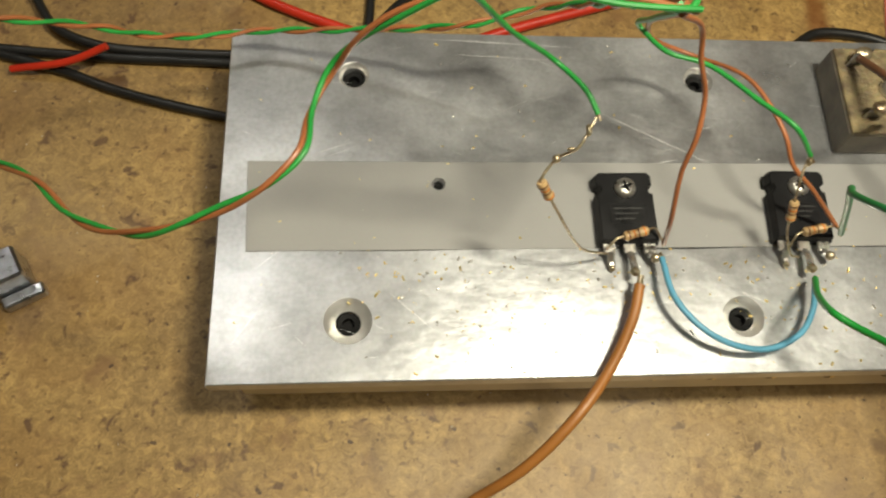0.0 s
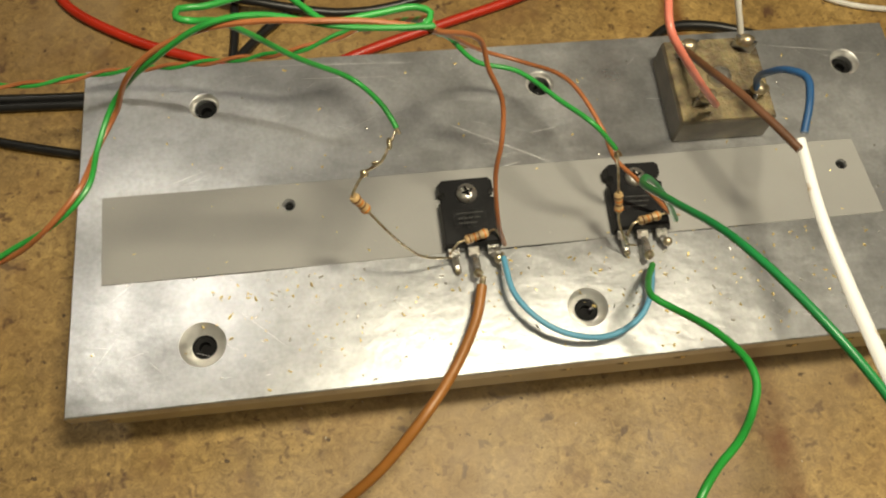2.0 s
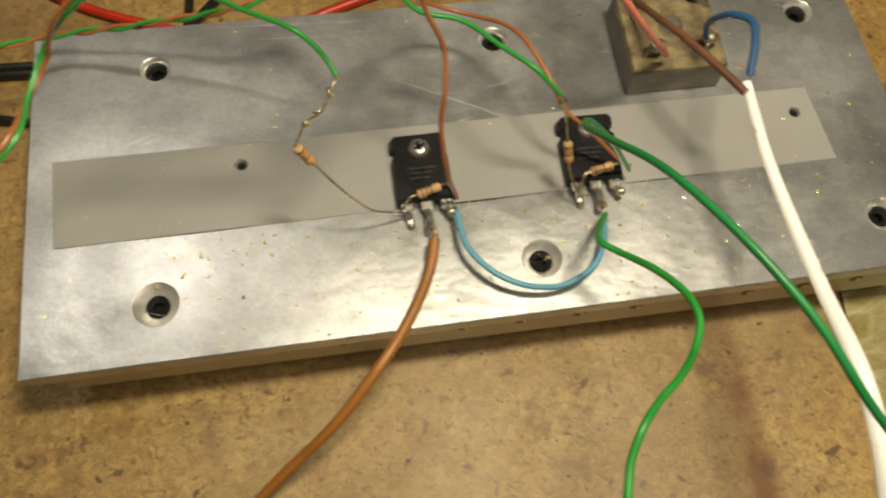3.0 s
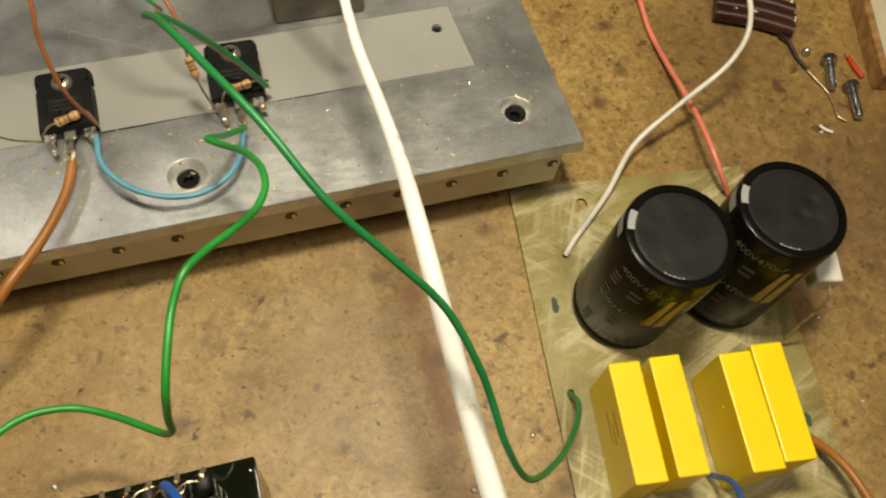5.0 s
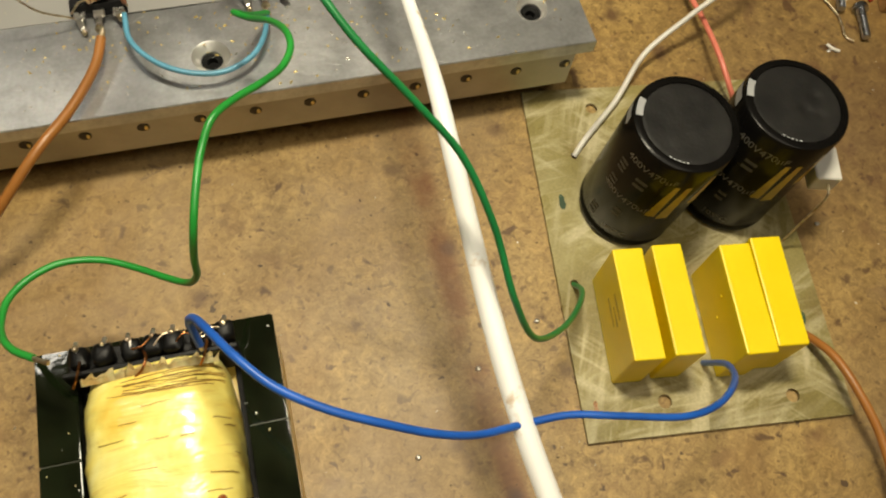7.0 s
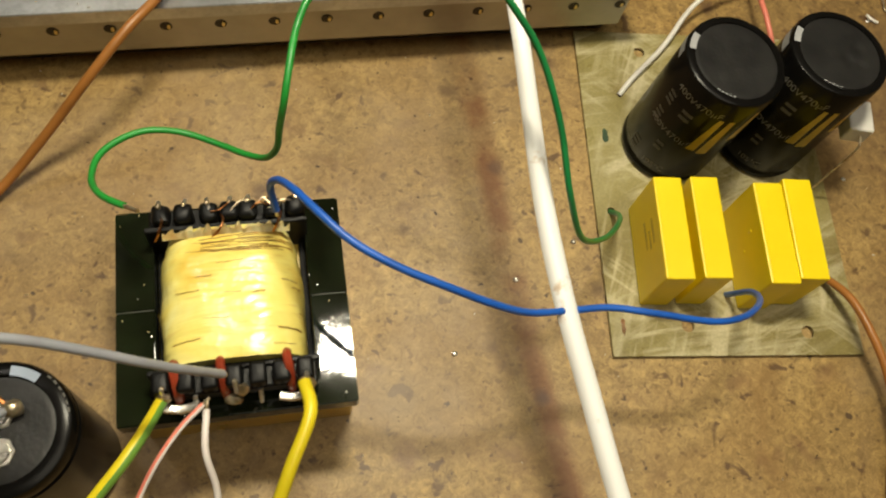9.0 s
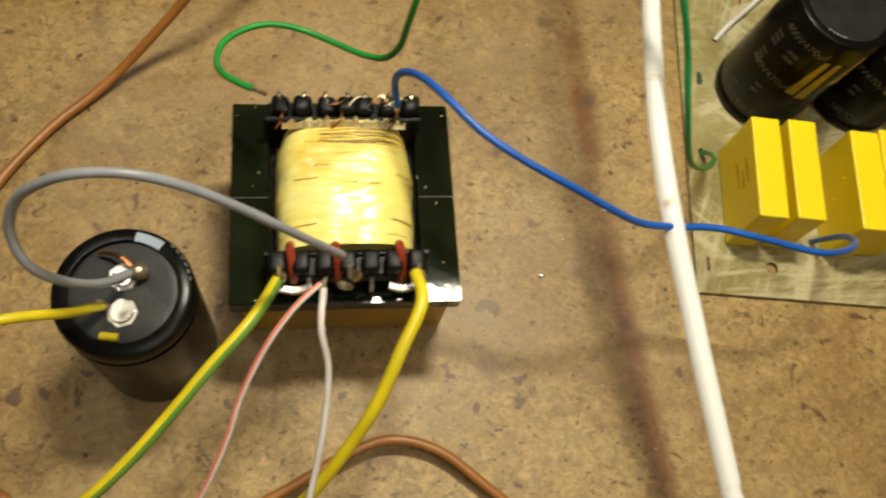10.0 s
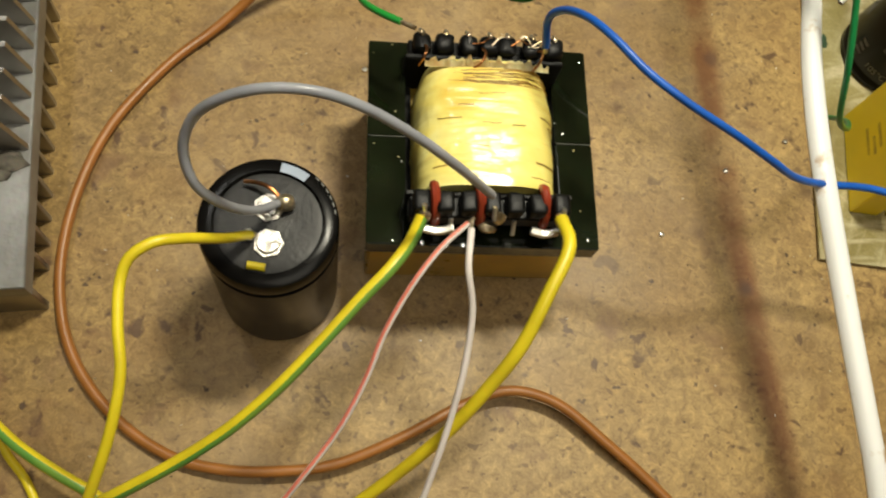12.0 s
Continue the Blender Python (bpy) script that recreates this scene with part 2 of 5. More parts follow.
def winding_material():
    """Thin glossy yellow tape: pale where it lies tight, amber where varnish soaked in, wrinkled across."""
    m, b, L, tex, ramp, blend, relief = node_kit("yellow_winding_tape", 0.29, 0.25)
    col = ramp(tex(60, (1.5, 1, 1.5), 0, 5, 1.0), (0.32, (0.80, 0.57, 0.10)), (0.5, (0.90, 0.77, 0.20)), (0.68, (0.93, 0.86, 0.34)))
    soaked = ramp(tex(110, (2.4, 0.8, 2.4), 6, 5, 0.6, 0.3), (0.62, 0.0), (0.78, 0.75))
    col = blend("MIX", soaked, col, (0.60, 0.34, 0.05))
    thin = ramp(tex(420, (7, 0.8, 7), 3, 3, 0.5, 0.1), (0.62, 0.0), (0.72, 0.5))
    col = blend("MIX", thin, col, (0.66, 0.42, 0.08))
    L.new(col, b.inputs["Base Color"])
    folds = blend("MIX", 0.45, tex(130, (2.6, 0.9, 2.6), 4, 4, 0.8), tex(85, (1, 1, 1), 0, 3, 0.4, 0.2))
    relief(folds, 0.9, 0.0017)
    return m


def laminate_material():
    """Bare fibreglass laminate, scrubbed: swirled pale brush strokes over an olive tan ground, brown soaked edges."""
    m, b, L, tex, ramp, blend, relief = node_kit("bare_laminate", 0.34)
    col = ramp(tex(26, (1, 1, 1), 0, 5, 0.8), (0.33, (0.20, 0.160, 0.055)), (0.5, (0.285, 0.240, 0.090)), (0.68, (0.35, 0.305, 0.135)))
    for turn, shift in ((28, 0.0), (-38, 0.4), (72, 0.9), (8, 1.7)):
        strokes = tex(300, (9, 0.9, 1), turn, 4, 0.5, shift)
        where = ramp(tex(30, (1, 1, 1), 0, 2, 0.3, shift + 3), (0.46, 0.0), (0.60, 1.0))
        mask = blend("MULTIPLY", 1.0, ramp(strokes, (0.50, 0.0), (0.66, 0.75)), where)
        col = blend("MIX", mask, col, (0.56, 0.50, 0.31))
    brown = ramp(tex(48, (1, 1, 1), 0, 4, 0.5, 5.0), (0.60, 0.0), (0.74, 0.55))
    col = blend("MIX", brown, col, (0.22, 0.14, 0.05))
    weave = ramp(tex(1300, (1, 1, 1), 0, 2), (0.35, 0.82), (0.65, 1.08))
    col = blend("MULTIPLY", 0.7, col, weave)
    L.new(col, b.inputs["Base Color"])
    L.new(ramp(tex(60, (1, 1, 1), 0, 4), (0.3, 0.22), (0.7, 0.48)), b.inputs["Roughness"])
    relief(tex(300, (6, 1, 1), 28, 3), 0.15, 0.0003)
    return m


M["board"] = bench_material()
M["alu"] = plate_material()
M["alu_dull"] = material("dusty_dull_aluminium", (0.42, 0.42, 0.41), 0.5, 0.7, 0.15, 70, 0.4, second=(0.28, 0.275, 0.26), fine=600)
# Lighter copy of the plate's aluminium, for highlights painted on the countersinks.
M["turned"] = material("brightened_countersink_alu", (0.90, 0.89, 0.86), 0.36, 0.85, 0.05, 200, 0.2)
M["alu_side"] = material("sawn_aluminium", (0.47, 0.45, 0.415), 0.4, 1, 0.12, 50, 0.15)
M["pad"] = material("grey_silicone_pad", (0.35, 0.345, 0.33), 0.5, 0, 0.10, 22, 0.08, second=(0.30, 0.295, 0.285), fine=1400)
M["epoxy"] = material("black_epoxy", (0.009, 0.009, 0.010), 0.45, 0, 0.2, 120, 0.15, spec=0.22)
M["tin"] = material("tinned_metal", (0.86, 0.83, 0.77), 0.3, 0.9, 0.12, 300, 0.5)
M["solder"] = material("old_solder", (0.80, 0.70, 0.50), 0.34, 0.85, 0.3, 500, 0.6, second=(0.38, 0.28, 0.16))
M["steel"] = material("zinc_steel", (0.6, 0.62, 0.66), 0.3, 1, 0.15, 300, 0.2)
# Near-black colour that draws the shade inside holes, slots and gaps.
M["hole"] = material("hole_shade_black", (0.006, 0.006, 0.006), 0.6, 0, 0.1, 100, 0.0, spec=0.15)
M["rect"] = material("grimy_rectifier_resin", (0.33, 0.26, 0.13), 0.5, 0, 0.3, 160, 0.5, second=(0.09, 0.065, 0.04), relief=0.001)
M["rect_case"] = material("dull_grey_case", (0.24, 0.21, 0.16), 0.45, 0.5, 0.3, 120, 0.3, second=(0.12, 0.10, 0.075))
M["pcb"] = laminate_material()
M["sleeve"] = material("black_sleeve", (0.007, 0.0065, 0.006), 0.22, 0, 0.2, 80, 0.05, spec=0.11)
M["captop"] = material("black_cap_top", (0.021, 0.020, 0.019), 0.42, 0, 0.3, 110, 0.3, spec=0.35, second=(0.012, 0.012, 0.012))
M["gold"] = material("gold_print", (0.56, 0.40, 0.035), 0.4, 0.1, 0.15, 100, 0.0)
M["faint_print"] = material("worn_grey_print", (0.075, 0.072, 0.062), 0.5, 0, 0.2, 300, 0.0)
M["print"] = material("silver_print", (0.16, 0.15, 0.125), 0.5, 0, 0.1, 100, 0.0)
M["mark"] = material("pale_grey_mark", (0.42, 0.43, 0.44), 0.5, 0, 0.1, 100, 0.0)
M["bluegrey"] = material("blue_grey_print", (0.36, 0.43, 0.55), 0.4, 0, 0.1, 100, 0.0)
M["yellowbox"] = material("yellow_box", (0.97, 0.73, 0.004), 0.42, 0, 0.05, 60, 0.08)
M["ferrite"] = material("varnished_ferrite", (0.014, 0.019, 0.008), -0.05, 0, 0.3, 60, 0.10, fine=220, spec=0.4)
M["tape"] = material("yellow_tape", (0.72, 0.48, 0.06), 0.3, 0, 0.2, 40, 0.1)
M["winding"] = winding_material()
M["bobbin"] = material("black_bobbin", (0.007, 0.007, 0.007), 0.42, 0, 0.2, 120, 0.3, spec=0.2)
M["copper"] = material("enamelled_copper", (0.65, 0.28, 0.10), 0.3, 1, 0.15, 300, 0.1)
WIRE = {
    "brown": (0.40, 0.16, 0.035), "light_blue": (0.13, 0.40, 0.58), "green": (0.02, 0.33, 0.045), "dark_green": (0.012, 0.23, 0.06),
    "white": (0.82, 0.79, 0.72), "blue": (0.015, 0.125, 0.58), "grey": (0.36, 0.37, 0.41), "yellow": (0.90, 0.72, 0.02),
    "pink": (0.92, 0.27, 0.19), "black": (0.015, 0.015, 0.015), "red": (0.55, 0.03, 0.01), "orange": (0.44, 0.155, 0.055),
    "bright_green": (0.03, 0.36, 0.06), "dark_blue": (0.03, 0.12, 0.30),
}
for key, rgb in WIRE.items():
    M["w_" + key] = material(key + "_insulation", rgb, 0.38, 0, 0.12, 90, 0.05)
M["w_stripe"] = material("green_stripe", (0.10, 0.30, 0.05), 0.4, 0, 0.15, 60, 0.05, second=(0.22, 0.38, 0.05))
M["cream"] = material("cream_plate", (0.62, 0.56, 0.42), 0.5, 0, 0.15, 40, 0.1)
M["wood"] = material("pine_wood", (0.50, 0.27, 0.10), 0.5, 0, 0.25, 40, 0.2, stretch=(1, 6, 6))
M["ceramic"] = material("white_ceramic", (0.75, 0.73, 0.68), 0.6, 0, 0.08, 80, 0.1)
M["beige"] = material("resistor_beige", (0.62, 0.42, 0.20), 0.4, 0, 0.1, 200, 0.05)
M["band_brown"] = material("resistor_band", (0.18, 0.07, 0.02), 0.4, 0, 0.1, 200, 0.0)
M["band_orange"] = material("resistor_band_orange", (0.70, 0.22, 0.02), 0.4, 0, 0.1, 200, 0.0)
M["varnish"] = material("red_varnish_tube", (0.35, 0.05, 0.02), 0.3, 0, 0.2, 100, 0.05)
M["wall"] = material("painted_wall", (0.72, 0.69, 0.62), 0.8, 0, 0.08, 4, 0.1)
M["stain"] = material("old_copper_trace", (0.05, 0.11, 0.05), 0.5, 0, 0.2, 200, 0.0)

M["scratch"] = material("bright_scratch", (0.85, 0.85, 0.85), 0.5, 1, 0.1, 300, 0.3)
# Dark brown that paints the shade inside the tapped bores.
M["slot"] = material("tapped_bore_shade", (0.03, 0.018, 0.008), 0.4, 0.3, 0.2, 300, 0.0)
M["ink"] = material("marking_ink", (0.008, 0.008, 0.009), 0.3, 0, 0.1, 200, 0.0)
M["faint"] = material("faint_print", (0.035, 0.035, 0.033), 0.5, 0, 0.2, 300, 0.0)
M["faint_brown"] = material("faint_brown_print", (0.74, 0.52, 0.01), 0.5, 0, 0.2, 300, 0.0)
M["copper_mark"] = material("copper_patch", (0.7, 0.42, 0.25), 0.3, 1, 0.2, 200, 0.0)
M["torn"] = material("torn_pale_tape", (0.86, 0.78, 0.44), 0.35, 0, 0.15, 200, 0.4, second=(0.74, 0.52, 0.18))
M["glue"] = material("grey_glue", (0.085, 0.09, 0.06), 0.5, 0, 0.2, 300, 0.1)
M["crease"] = material("tape_crease", (0.52, 0.29, 0.05), 0.4, 0, 0.2, 200, 0.0)
M["dust"] = material("grey_dust", (0.17, 0.15, 0.12), 0.95, 0, 0.3, 300, 0.6)
M["brass"] = material("brass_filings_and_glints", (0.95, 0.74, 0.28), 0.4, 0.7, 0.1, 300, 0.0)
M["crumb"] = material("dark_crumbs", (0.06, 0.04, 0.02), 0.8, 0, 0.2, 300, 0.0)
M["varnish_dark"] = material("dark_sleeve", (0.06, 0.02, 0.015), 0.3, 0, 0.2, 100, 0.05)
M["w_palepink"] = material("pale_pink_insulation", (0.88, 0.80, 0.76), 0.4, 0, 0.1, 90, 0.05)
M["w_cable"] = material("white_cable_sheath", (0.93, 0.93, 0.91), 0.38, 0, 0.04, 95, 0.05, second=(0.52, 0.34, 0.16))
for node in M["w_cable"].node_tree.nodes:
    if node.bl_idname == "ShaderNodeValToRGB":
        node.color_ramp.elements[0].position, node.color_ramp.elements[1].position = 0.31, 0.39
M["w_brown_dull"] = material("dull_brown_insulation", (0.20, 0.09, 0.045), 0.45, 0, 0.2, 90, 0.1)


# ---- helpers (all lengths below in millimetres) ----
MM = 0.001


def mesh_object(name, bm, mat, parent=None, label="", smooth=False):
    bmesh.ops.scale(bm, vec=(MM, MM, MM), verts=bm.verts)
    bmesh.ops.recalc_face_normals(bm, faces=bm.faces)
    me = bpy.data.meshes.new(name)
    bm.to_mesh(me)
    bm.free()
    for m in (mat if isinstance(mat, (list, tuple)) else [mat]):
        me.materials.append(m)
    if smooth:
        me.polygons.foreach_set("use_smooth", [True] * len(me.polygons))
        me.set_sharp_from_angle(angle=radians(40))
    ob = new(name, me)
    if parent is not None:
        ob.parent = parent
    if label:
        tagged(ob, label)
    return ob


def part(name, bm, mat, parent, label="", smooth=False):
    return mesh_object(name, bm, mat, parent, label, smooth)


def thing(name, x, y, z, label, category, turn=0, group="", kind=""):
    ob = new(name)
    ob.empty_display_size = 0.01
    ob.matrix_world = pose(x * MM, y * MM, z * MM, 0, 0, turn)
    return tagged(ob, label, category, group, kind)


def box(x0, x1, y0, y1, z0, z1, bevel=0.0, bm=None, seg=1):
    bm = bm or bmesh.new()
    r = bmesh.ops.create_cube(bm, size=1.0)
    for v in r["verts"]:
        v.co = Vector(((x0 + x1) / 2 + v.co.x * (x1 - x0), (y0 + y1) / 2 + v.co.y * (y1 - y0), (z0 + z1) / 2 + v.co.z * (z1 - z0)))
    if bevel:
        es = list({e for v in r["verts"] for e in v.link_edges})
        bmesh.ops.bevel(bm, geom=es, offset=bevel, segments=seg, profile=0.5, affect="EDGES")
    return bm


def lathe(profile, x=0, y=0, seg=40, bm=None):
    """A turned body from (radius, height) pairs; closed on the axis where the radius is 0."""
    bm = bm or bmesh.new()
    rings = []
    for r, z in profile:
        if r < 1e-6:
            rings.append([bm.verts.new((x, y, z))])
        else:
            rings.append([bm.verts.new((x + r * math.cos(2 * math.pi * k / seg), y + r * math.sin(2 * math.pi * k / seg), z)) for k in range(seg)])
    for a, b in zip(rings, rings[1:]):
        for k in range(seg):
            j = (k + 1) % seg
            vs = [a[k % len(a)], a[j % len(a)], b[j % len(b)], b[k % len(b)]]
            vs = list(dict.fromkeys(vs))
            if len(vs) > 2:
                bm.faces.new(vs)
    return bm


def spline(pts, step=1.5):
    """Points along a smooth curve through pts."""
    p = [Vector(q) for q in pts]
    p = [p[0] * 2 - p[1]] + p + [p[-1] * 2 - p[-2]]
    out = []
    for i in range(1, len(p) - 2):
        a, b, c, d = p[i - 1:i + 3]
        n = max(2, int((c - b).length / step))
        t1 = max((b - a).length ** 0.5, 1e-3)
        t2 = max((c - b).length ** 0.5, 1e-3)
        t3 = max((d - c).length ** 0.5, 1e-3)
        m1 = t2 * ((b - a) / t1 - (c - a) / (t1 + t2) + (c - b) / t2)
        m2 = t2 * ((c - b) / t2 - (d - b) / (t2 + t3) + (d - c) / t3)
        for k in range(n):
            s = k / n
            out.append(b * (2 * s ** 3 - 3 * s ** 2 + 1) + m1 * (s ** 3 - 2 * s ** 2 + s) + c * (-2 * s ** 3 + 3 * s ** 2) + m2 * (s ** 3 - s ** 2))
    out.append(p[-2])
    return out


def tube(path, r, seg=10, bm=None, flat=1.0, bulge=None, mats=None):
    """A round (or flattened) rod along a list of points. bulge(k) scales the radius at point k. mats(a) picks a material by angle."""
    bm = bm or bmesh.new()
    n = len(path)
    up = Vector((0, 0, 1))
    rings = []
    d = (path[1] - path[0]).normalized()
    side = d.cross(up)
    side = side.normalized() if side.length > 1e-3 else Vector((1, 0, 0))
    for k in range(n):
        d = (path[min(k + 1, n - 1)] - path[max(k - 1, 0)])
        d = d.normalized() if d.length > 1e-9 else Vector((0, 0, 1))
        side = (side - d * side.dot(d)).normalized()
        nrm = side.cross(d)
        s = r * (bulge(k / (n - 1)) if bulge else 1)
        rings.append([bm.verts.new(path[k] + side * s * math.cos(2 * math.pi * j / seg) + nrm * s * flat * math.sin(2 * math.pi * j / seg)) for j in range(seg)])
    for a, b in zip(rings, rings[1:]):
        for j in range(seg):
            f = bm.faces.new((a[j], a[(j + 1) % seg], b[(j + 1) % seg], b[j]))
            if mats:
                f.material_index = mats(j / seg)
    bm.faces.new(rings[0][::-1])
    bm.faces.new(rings[-1])
    return bm


def wire(name, pts, r, mat, label, category="wire", group="", flat=1.0, bare=(0, 0), mats=None, bulge=None):
    """A wire: insulation along the points, with bare ends of the given lengths."""
    path = spline(pts)
    root = thing(name, *path[0], label, category, 0, group)
    base = path[0].copy()
    path = [p - base for p in path]
    part("insulation", tube(path, r, 10, flat=flat, mats=mats, bulge=bulge), mat, root, smooth=True)
    for length, (a, b) in zip(bare, ((path[0], path[1]), (path[-1], path[-2]))):
        if length:
            d = (a - b).normalized()
            part("bare_end", tube([a - d * 0.5, a + d * length * 0.5, a + d * length], r * 0.6, 8), M["solder"], root, "tinned bare end", smooth=True)
    return root


def twisted(name, pts, r, turns, mat_a, mat_b, label):
    """Two thin wires twisted round each other."""
    path = spline(pts, 1.2)
    root = thing(name, *path[0], label, "wire pair")
    base = path[0].copy()
    path = [p - base for p in path]
    for strand, (mat, ph) in {"strand": (mat_a, 0.0), "strand_two": (mat_b, math.pi)}.items():
        q, run = [], 0.0
        for k, p in enumerate(path):
            d = (path[min(k + 1, len(path) - 1)] - path[max(k - 1, 0)]).normalized()
            s = d.cross(Vector((0, 0, 1))).normalized()
            u = s.cross(d)
            run += (p - path[k - 1]).length if k else 0
            a = ph + run * turns
            q.append(p + (s * math.cos(a) + u * math.sin(a)) * r * 1.02)
        part("strand", tube(q, r, 8), mat, root, smooth=True)
    return root


# ---- the room and the bench ----
def slab(name, x0, x1, y0, y1, z0, z1, mat, label):
    return tagged(mesh_object(name, box(x0, x1, y0, y1, z0, z1), mat), label, kind="structure")


slab("floor", -2500, 2500, -2500, 2500, -950, -900, M["wall"], "plain grey workshop floor")
slab("ceiling", -2500, 2500, -2500, 2500, 1600, 1650, M["wall"], "plain painted workshop ceiling")
slab("wall_north", -2500, 2500, 2450, 2500, -900, 1600, M["wall"], "plain painted workshop wall")
slab("wall_south", -2500, 2500, -2500, -2450, -900, 1600, M["wall"], "plain painted workshop wall")
slab("wall_east", 2450, 2500, -2450, 2450, -900, 1600, M["wall"], "plain painted workshop wall")
slab("wall_west", -2500, -2450, -2450, 2450, -900, 1600, M["wall"], "plain painted workshop wall")

bench = thing("workbench", 0, 0, -18, "worn brown hardboard workbench top with dark stains", "workbench", kind="structure")
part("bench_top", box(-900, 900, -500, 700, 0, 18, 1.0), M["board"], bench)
for bx in (-850, 850):
    for by in (-450, 650):
        part("leg", box(bx - 30, bx + 30, by - 30, by + 30, -882, 0, 2), M["wood"], bench)

H = 32.4  # top of the aluminium plate


def drilled_plate(outline, holes, z0, z1, chamfer=0.3):
    """A plate with countersunk holes (x, y, rim radius, bore radius, countersink depth)."""
    bm = bmesh.new()
    cx = sum(p[0] for p in outline) / len(outline)
    cy = sum(p[1] for p in outline) / len(outline)
    ins = [(x + chamfer * (1 if x < cx else -1), y + chamfer * (1 if y < cy else -1)) for x, y in outline]
    t = [bm.verts.new((x, y, z1)) for x, y in ins]
    m = [bm.verts.new((x, y, z1 - chamfer)) for x, y in outline]
    b = [bm.verts.new((x, y, z0)) for x, y in outline]
    n = len(outline)
    edges = [bm.edges.new((t[k], t[(k + 1) % n])) for k in range(n)]
    low_rims = []
    for x, y, r, q, depth in holes:
        seg = 36
        ring = lambda rad, z: [bm.verts.new((x + rad * math.cos(2 * math.pi * k / seg), y + rad * math.sin(2 * math.pi * k / seg), z)) for k in range(seg)]
        levels = [ring(r, z1), ring(q, z1 - depth), ring(q, z0)]
        edges += [bm.edges.new((levels[0][k], levels[0][(k + 1) % seg])) for k in range(seg)]
        for a, c in zip(levels, levels[1:]):
            for k in range(seg):
                bm.faces.new((a[k], a[(k + 1) % seg], c[(k + 1) % seg], c[k]))
        low_rims += [bm.edges.get((levels[2][k], levels[2][(k + 1) % seg])) for k in range(seg)]
    bmesh.ops.triangle_fill(bm, use_beauty=True, use_dissolve=False, edges=edges)
    for k in range(n):
        j = (k + 1) % n
        bm.faces.new((t[k], t[j], m[j], m[k]))
        bm.faces.new((m[k], m[j], b[j], b[k]))
    under = [bm.edges.get((b[k], b[(k + 1) % n])) for k in range(n)] + low_rims
    bmesh.ops.triangle_fill(bm, use_beauty=True, use_dissolve=False, edges=under)
    return bm


# ---- the large plate on its heatsink ----
PX, PY = 92, 36
plate_root = thing("heatsink", PX, PY, 0, "flat aluminium plate with countersunk holes on a finned heatsink", "heatsink")


def P(x, y):
    return x - PX, y - PY


OUTLINE = [P(-34.6, -16.1), P(219.6, -14.4), P(215.6, 86.2), P(-34.0, 88.6)]
HOLES = [(0, 0, 6.2, 3.3, 2.4), (103.4, 0, 5.6, 3.3, 2.2), (202.7, 1.2, 5.0, 3.3, 1.8), (1, 73.2, 4.4, 3.3, 1.4), (101.7, 72.5, 4.4, 3.3, 1.4), (199.2, 72.2, 4.6, 3.3, 1.5), (24.2, 38.4, 1.9, 1.3, 0.5), (187.0, 36.5, 1.8, 1.4, 0.4)]
plate = part("plate", drilled_plate(OUTLINE, [(*P(x, y), r, q, d) for x, y, r, q, d in HOLES], H - 5.2, H), M["alu"], plate_root, "scratched aluminium plate")
for x, y, r, q, d in HOLES:
    hx, hy = P(x, y)
    if r > 3:
        socket = [(0, H - 5.15), (1.5, H - 5.15), (1.6, H - 3.1), (2.9, H - 2.9), (3.25, H - 3.2), (3.25, H - 5.22)]
        # liner ring over the cone, in brighter metal to draw the rim's highlight
        part("countersink", lathe([(r, H + 0.02), (r - 0.25, H - 0.12), (q + 0.02, H - d + 0.03)], hx, hy, 36), M["turned"], plate_root, "countersink liner ring, brightened for its highlight", smooth=True)
        # bolt coloured near-black to give the shade in the bore
        part("bolt", lathe(socket, hx, hy, 24), M["hole"], plate_root, "socket-head bolt, near-black for the shade in its bore", smooth=True)
# screws coloured near-black to paint the small holes' inner shade
for x, y in ((24.2, 38.4), (187.0, 36.5)):
    part("set_screw", lathe([(0, H - 1.6), (0.9, H - 1.4), (1.3, H - 1.7), (1.3, H - 5.0)], *P(x, y), 16), M["hole"], plate_root, "screw sunk in a small hole, near-black for the shade inside")
body_bm = box(*[v - PX for v in (-28.5, 214.5)], -13.6 - PY, 84 - PY, 10.5, H - 5.25, 0.3)
part("body", body_bm, M["alu_side"], plate_root, "sawn aluminium body")
for k in range(15):
    fx = -18 + k * 16.4 - PX
    # flat dark disc for the bore's shade, brass-coloured lump for its painted glint
    hole = part("tapped_hole_shade", lathe([(0, 0.0), (1.85, 0.0), (1.85, 0.12), (0, 0.12)], 0, 0, 20), M["slot"], plate_root, "round dark disc for the shade in a tapped hole")
    hole.matrix_local = pose(fx * MM, (-13.62 - PY) * MM, 0.0216, 90)
    glint = part("thread_glint", lathe([(0, 0.0), (0.8, 0.1), (0.75, 0.25), (0, 0.3)], 0, 0, 10), M["brass"], plate_root, "brass-coloured lump drawn as a glint in the hole", smooth=True)
    glint.matrix_local = pose((fx + 0.75) * MM, (-13.63 - PY) * MM, 0.0213, 90) @ Matrix.Diagonal((0.7, 1.3, 1, 1))
for k in range(16):
    fy = -7 + k * 5.8 - PY
    part("fin", box(-27 - PX, 213 - PX, fy, fy + 1.6, 0, 10.8), M["alu_side"], plate_root)
PAD = [P(-26.6, 19.0), P(195.0, 20.0), P(192.8, 44.8), P(-27.4, 45.4)]
part("thermal_pad", drilled_plate(PAD, [(*P(24.2, 38.4), 1.9, 1.9, 0.05), (*P(187.0, 36.5), 1.7, 1.7, 0.05)], H + 0.02, H + 0.3, 0.1), M["pad"], plate_root, "grey silicone thermal pad strip")


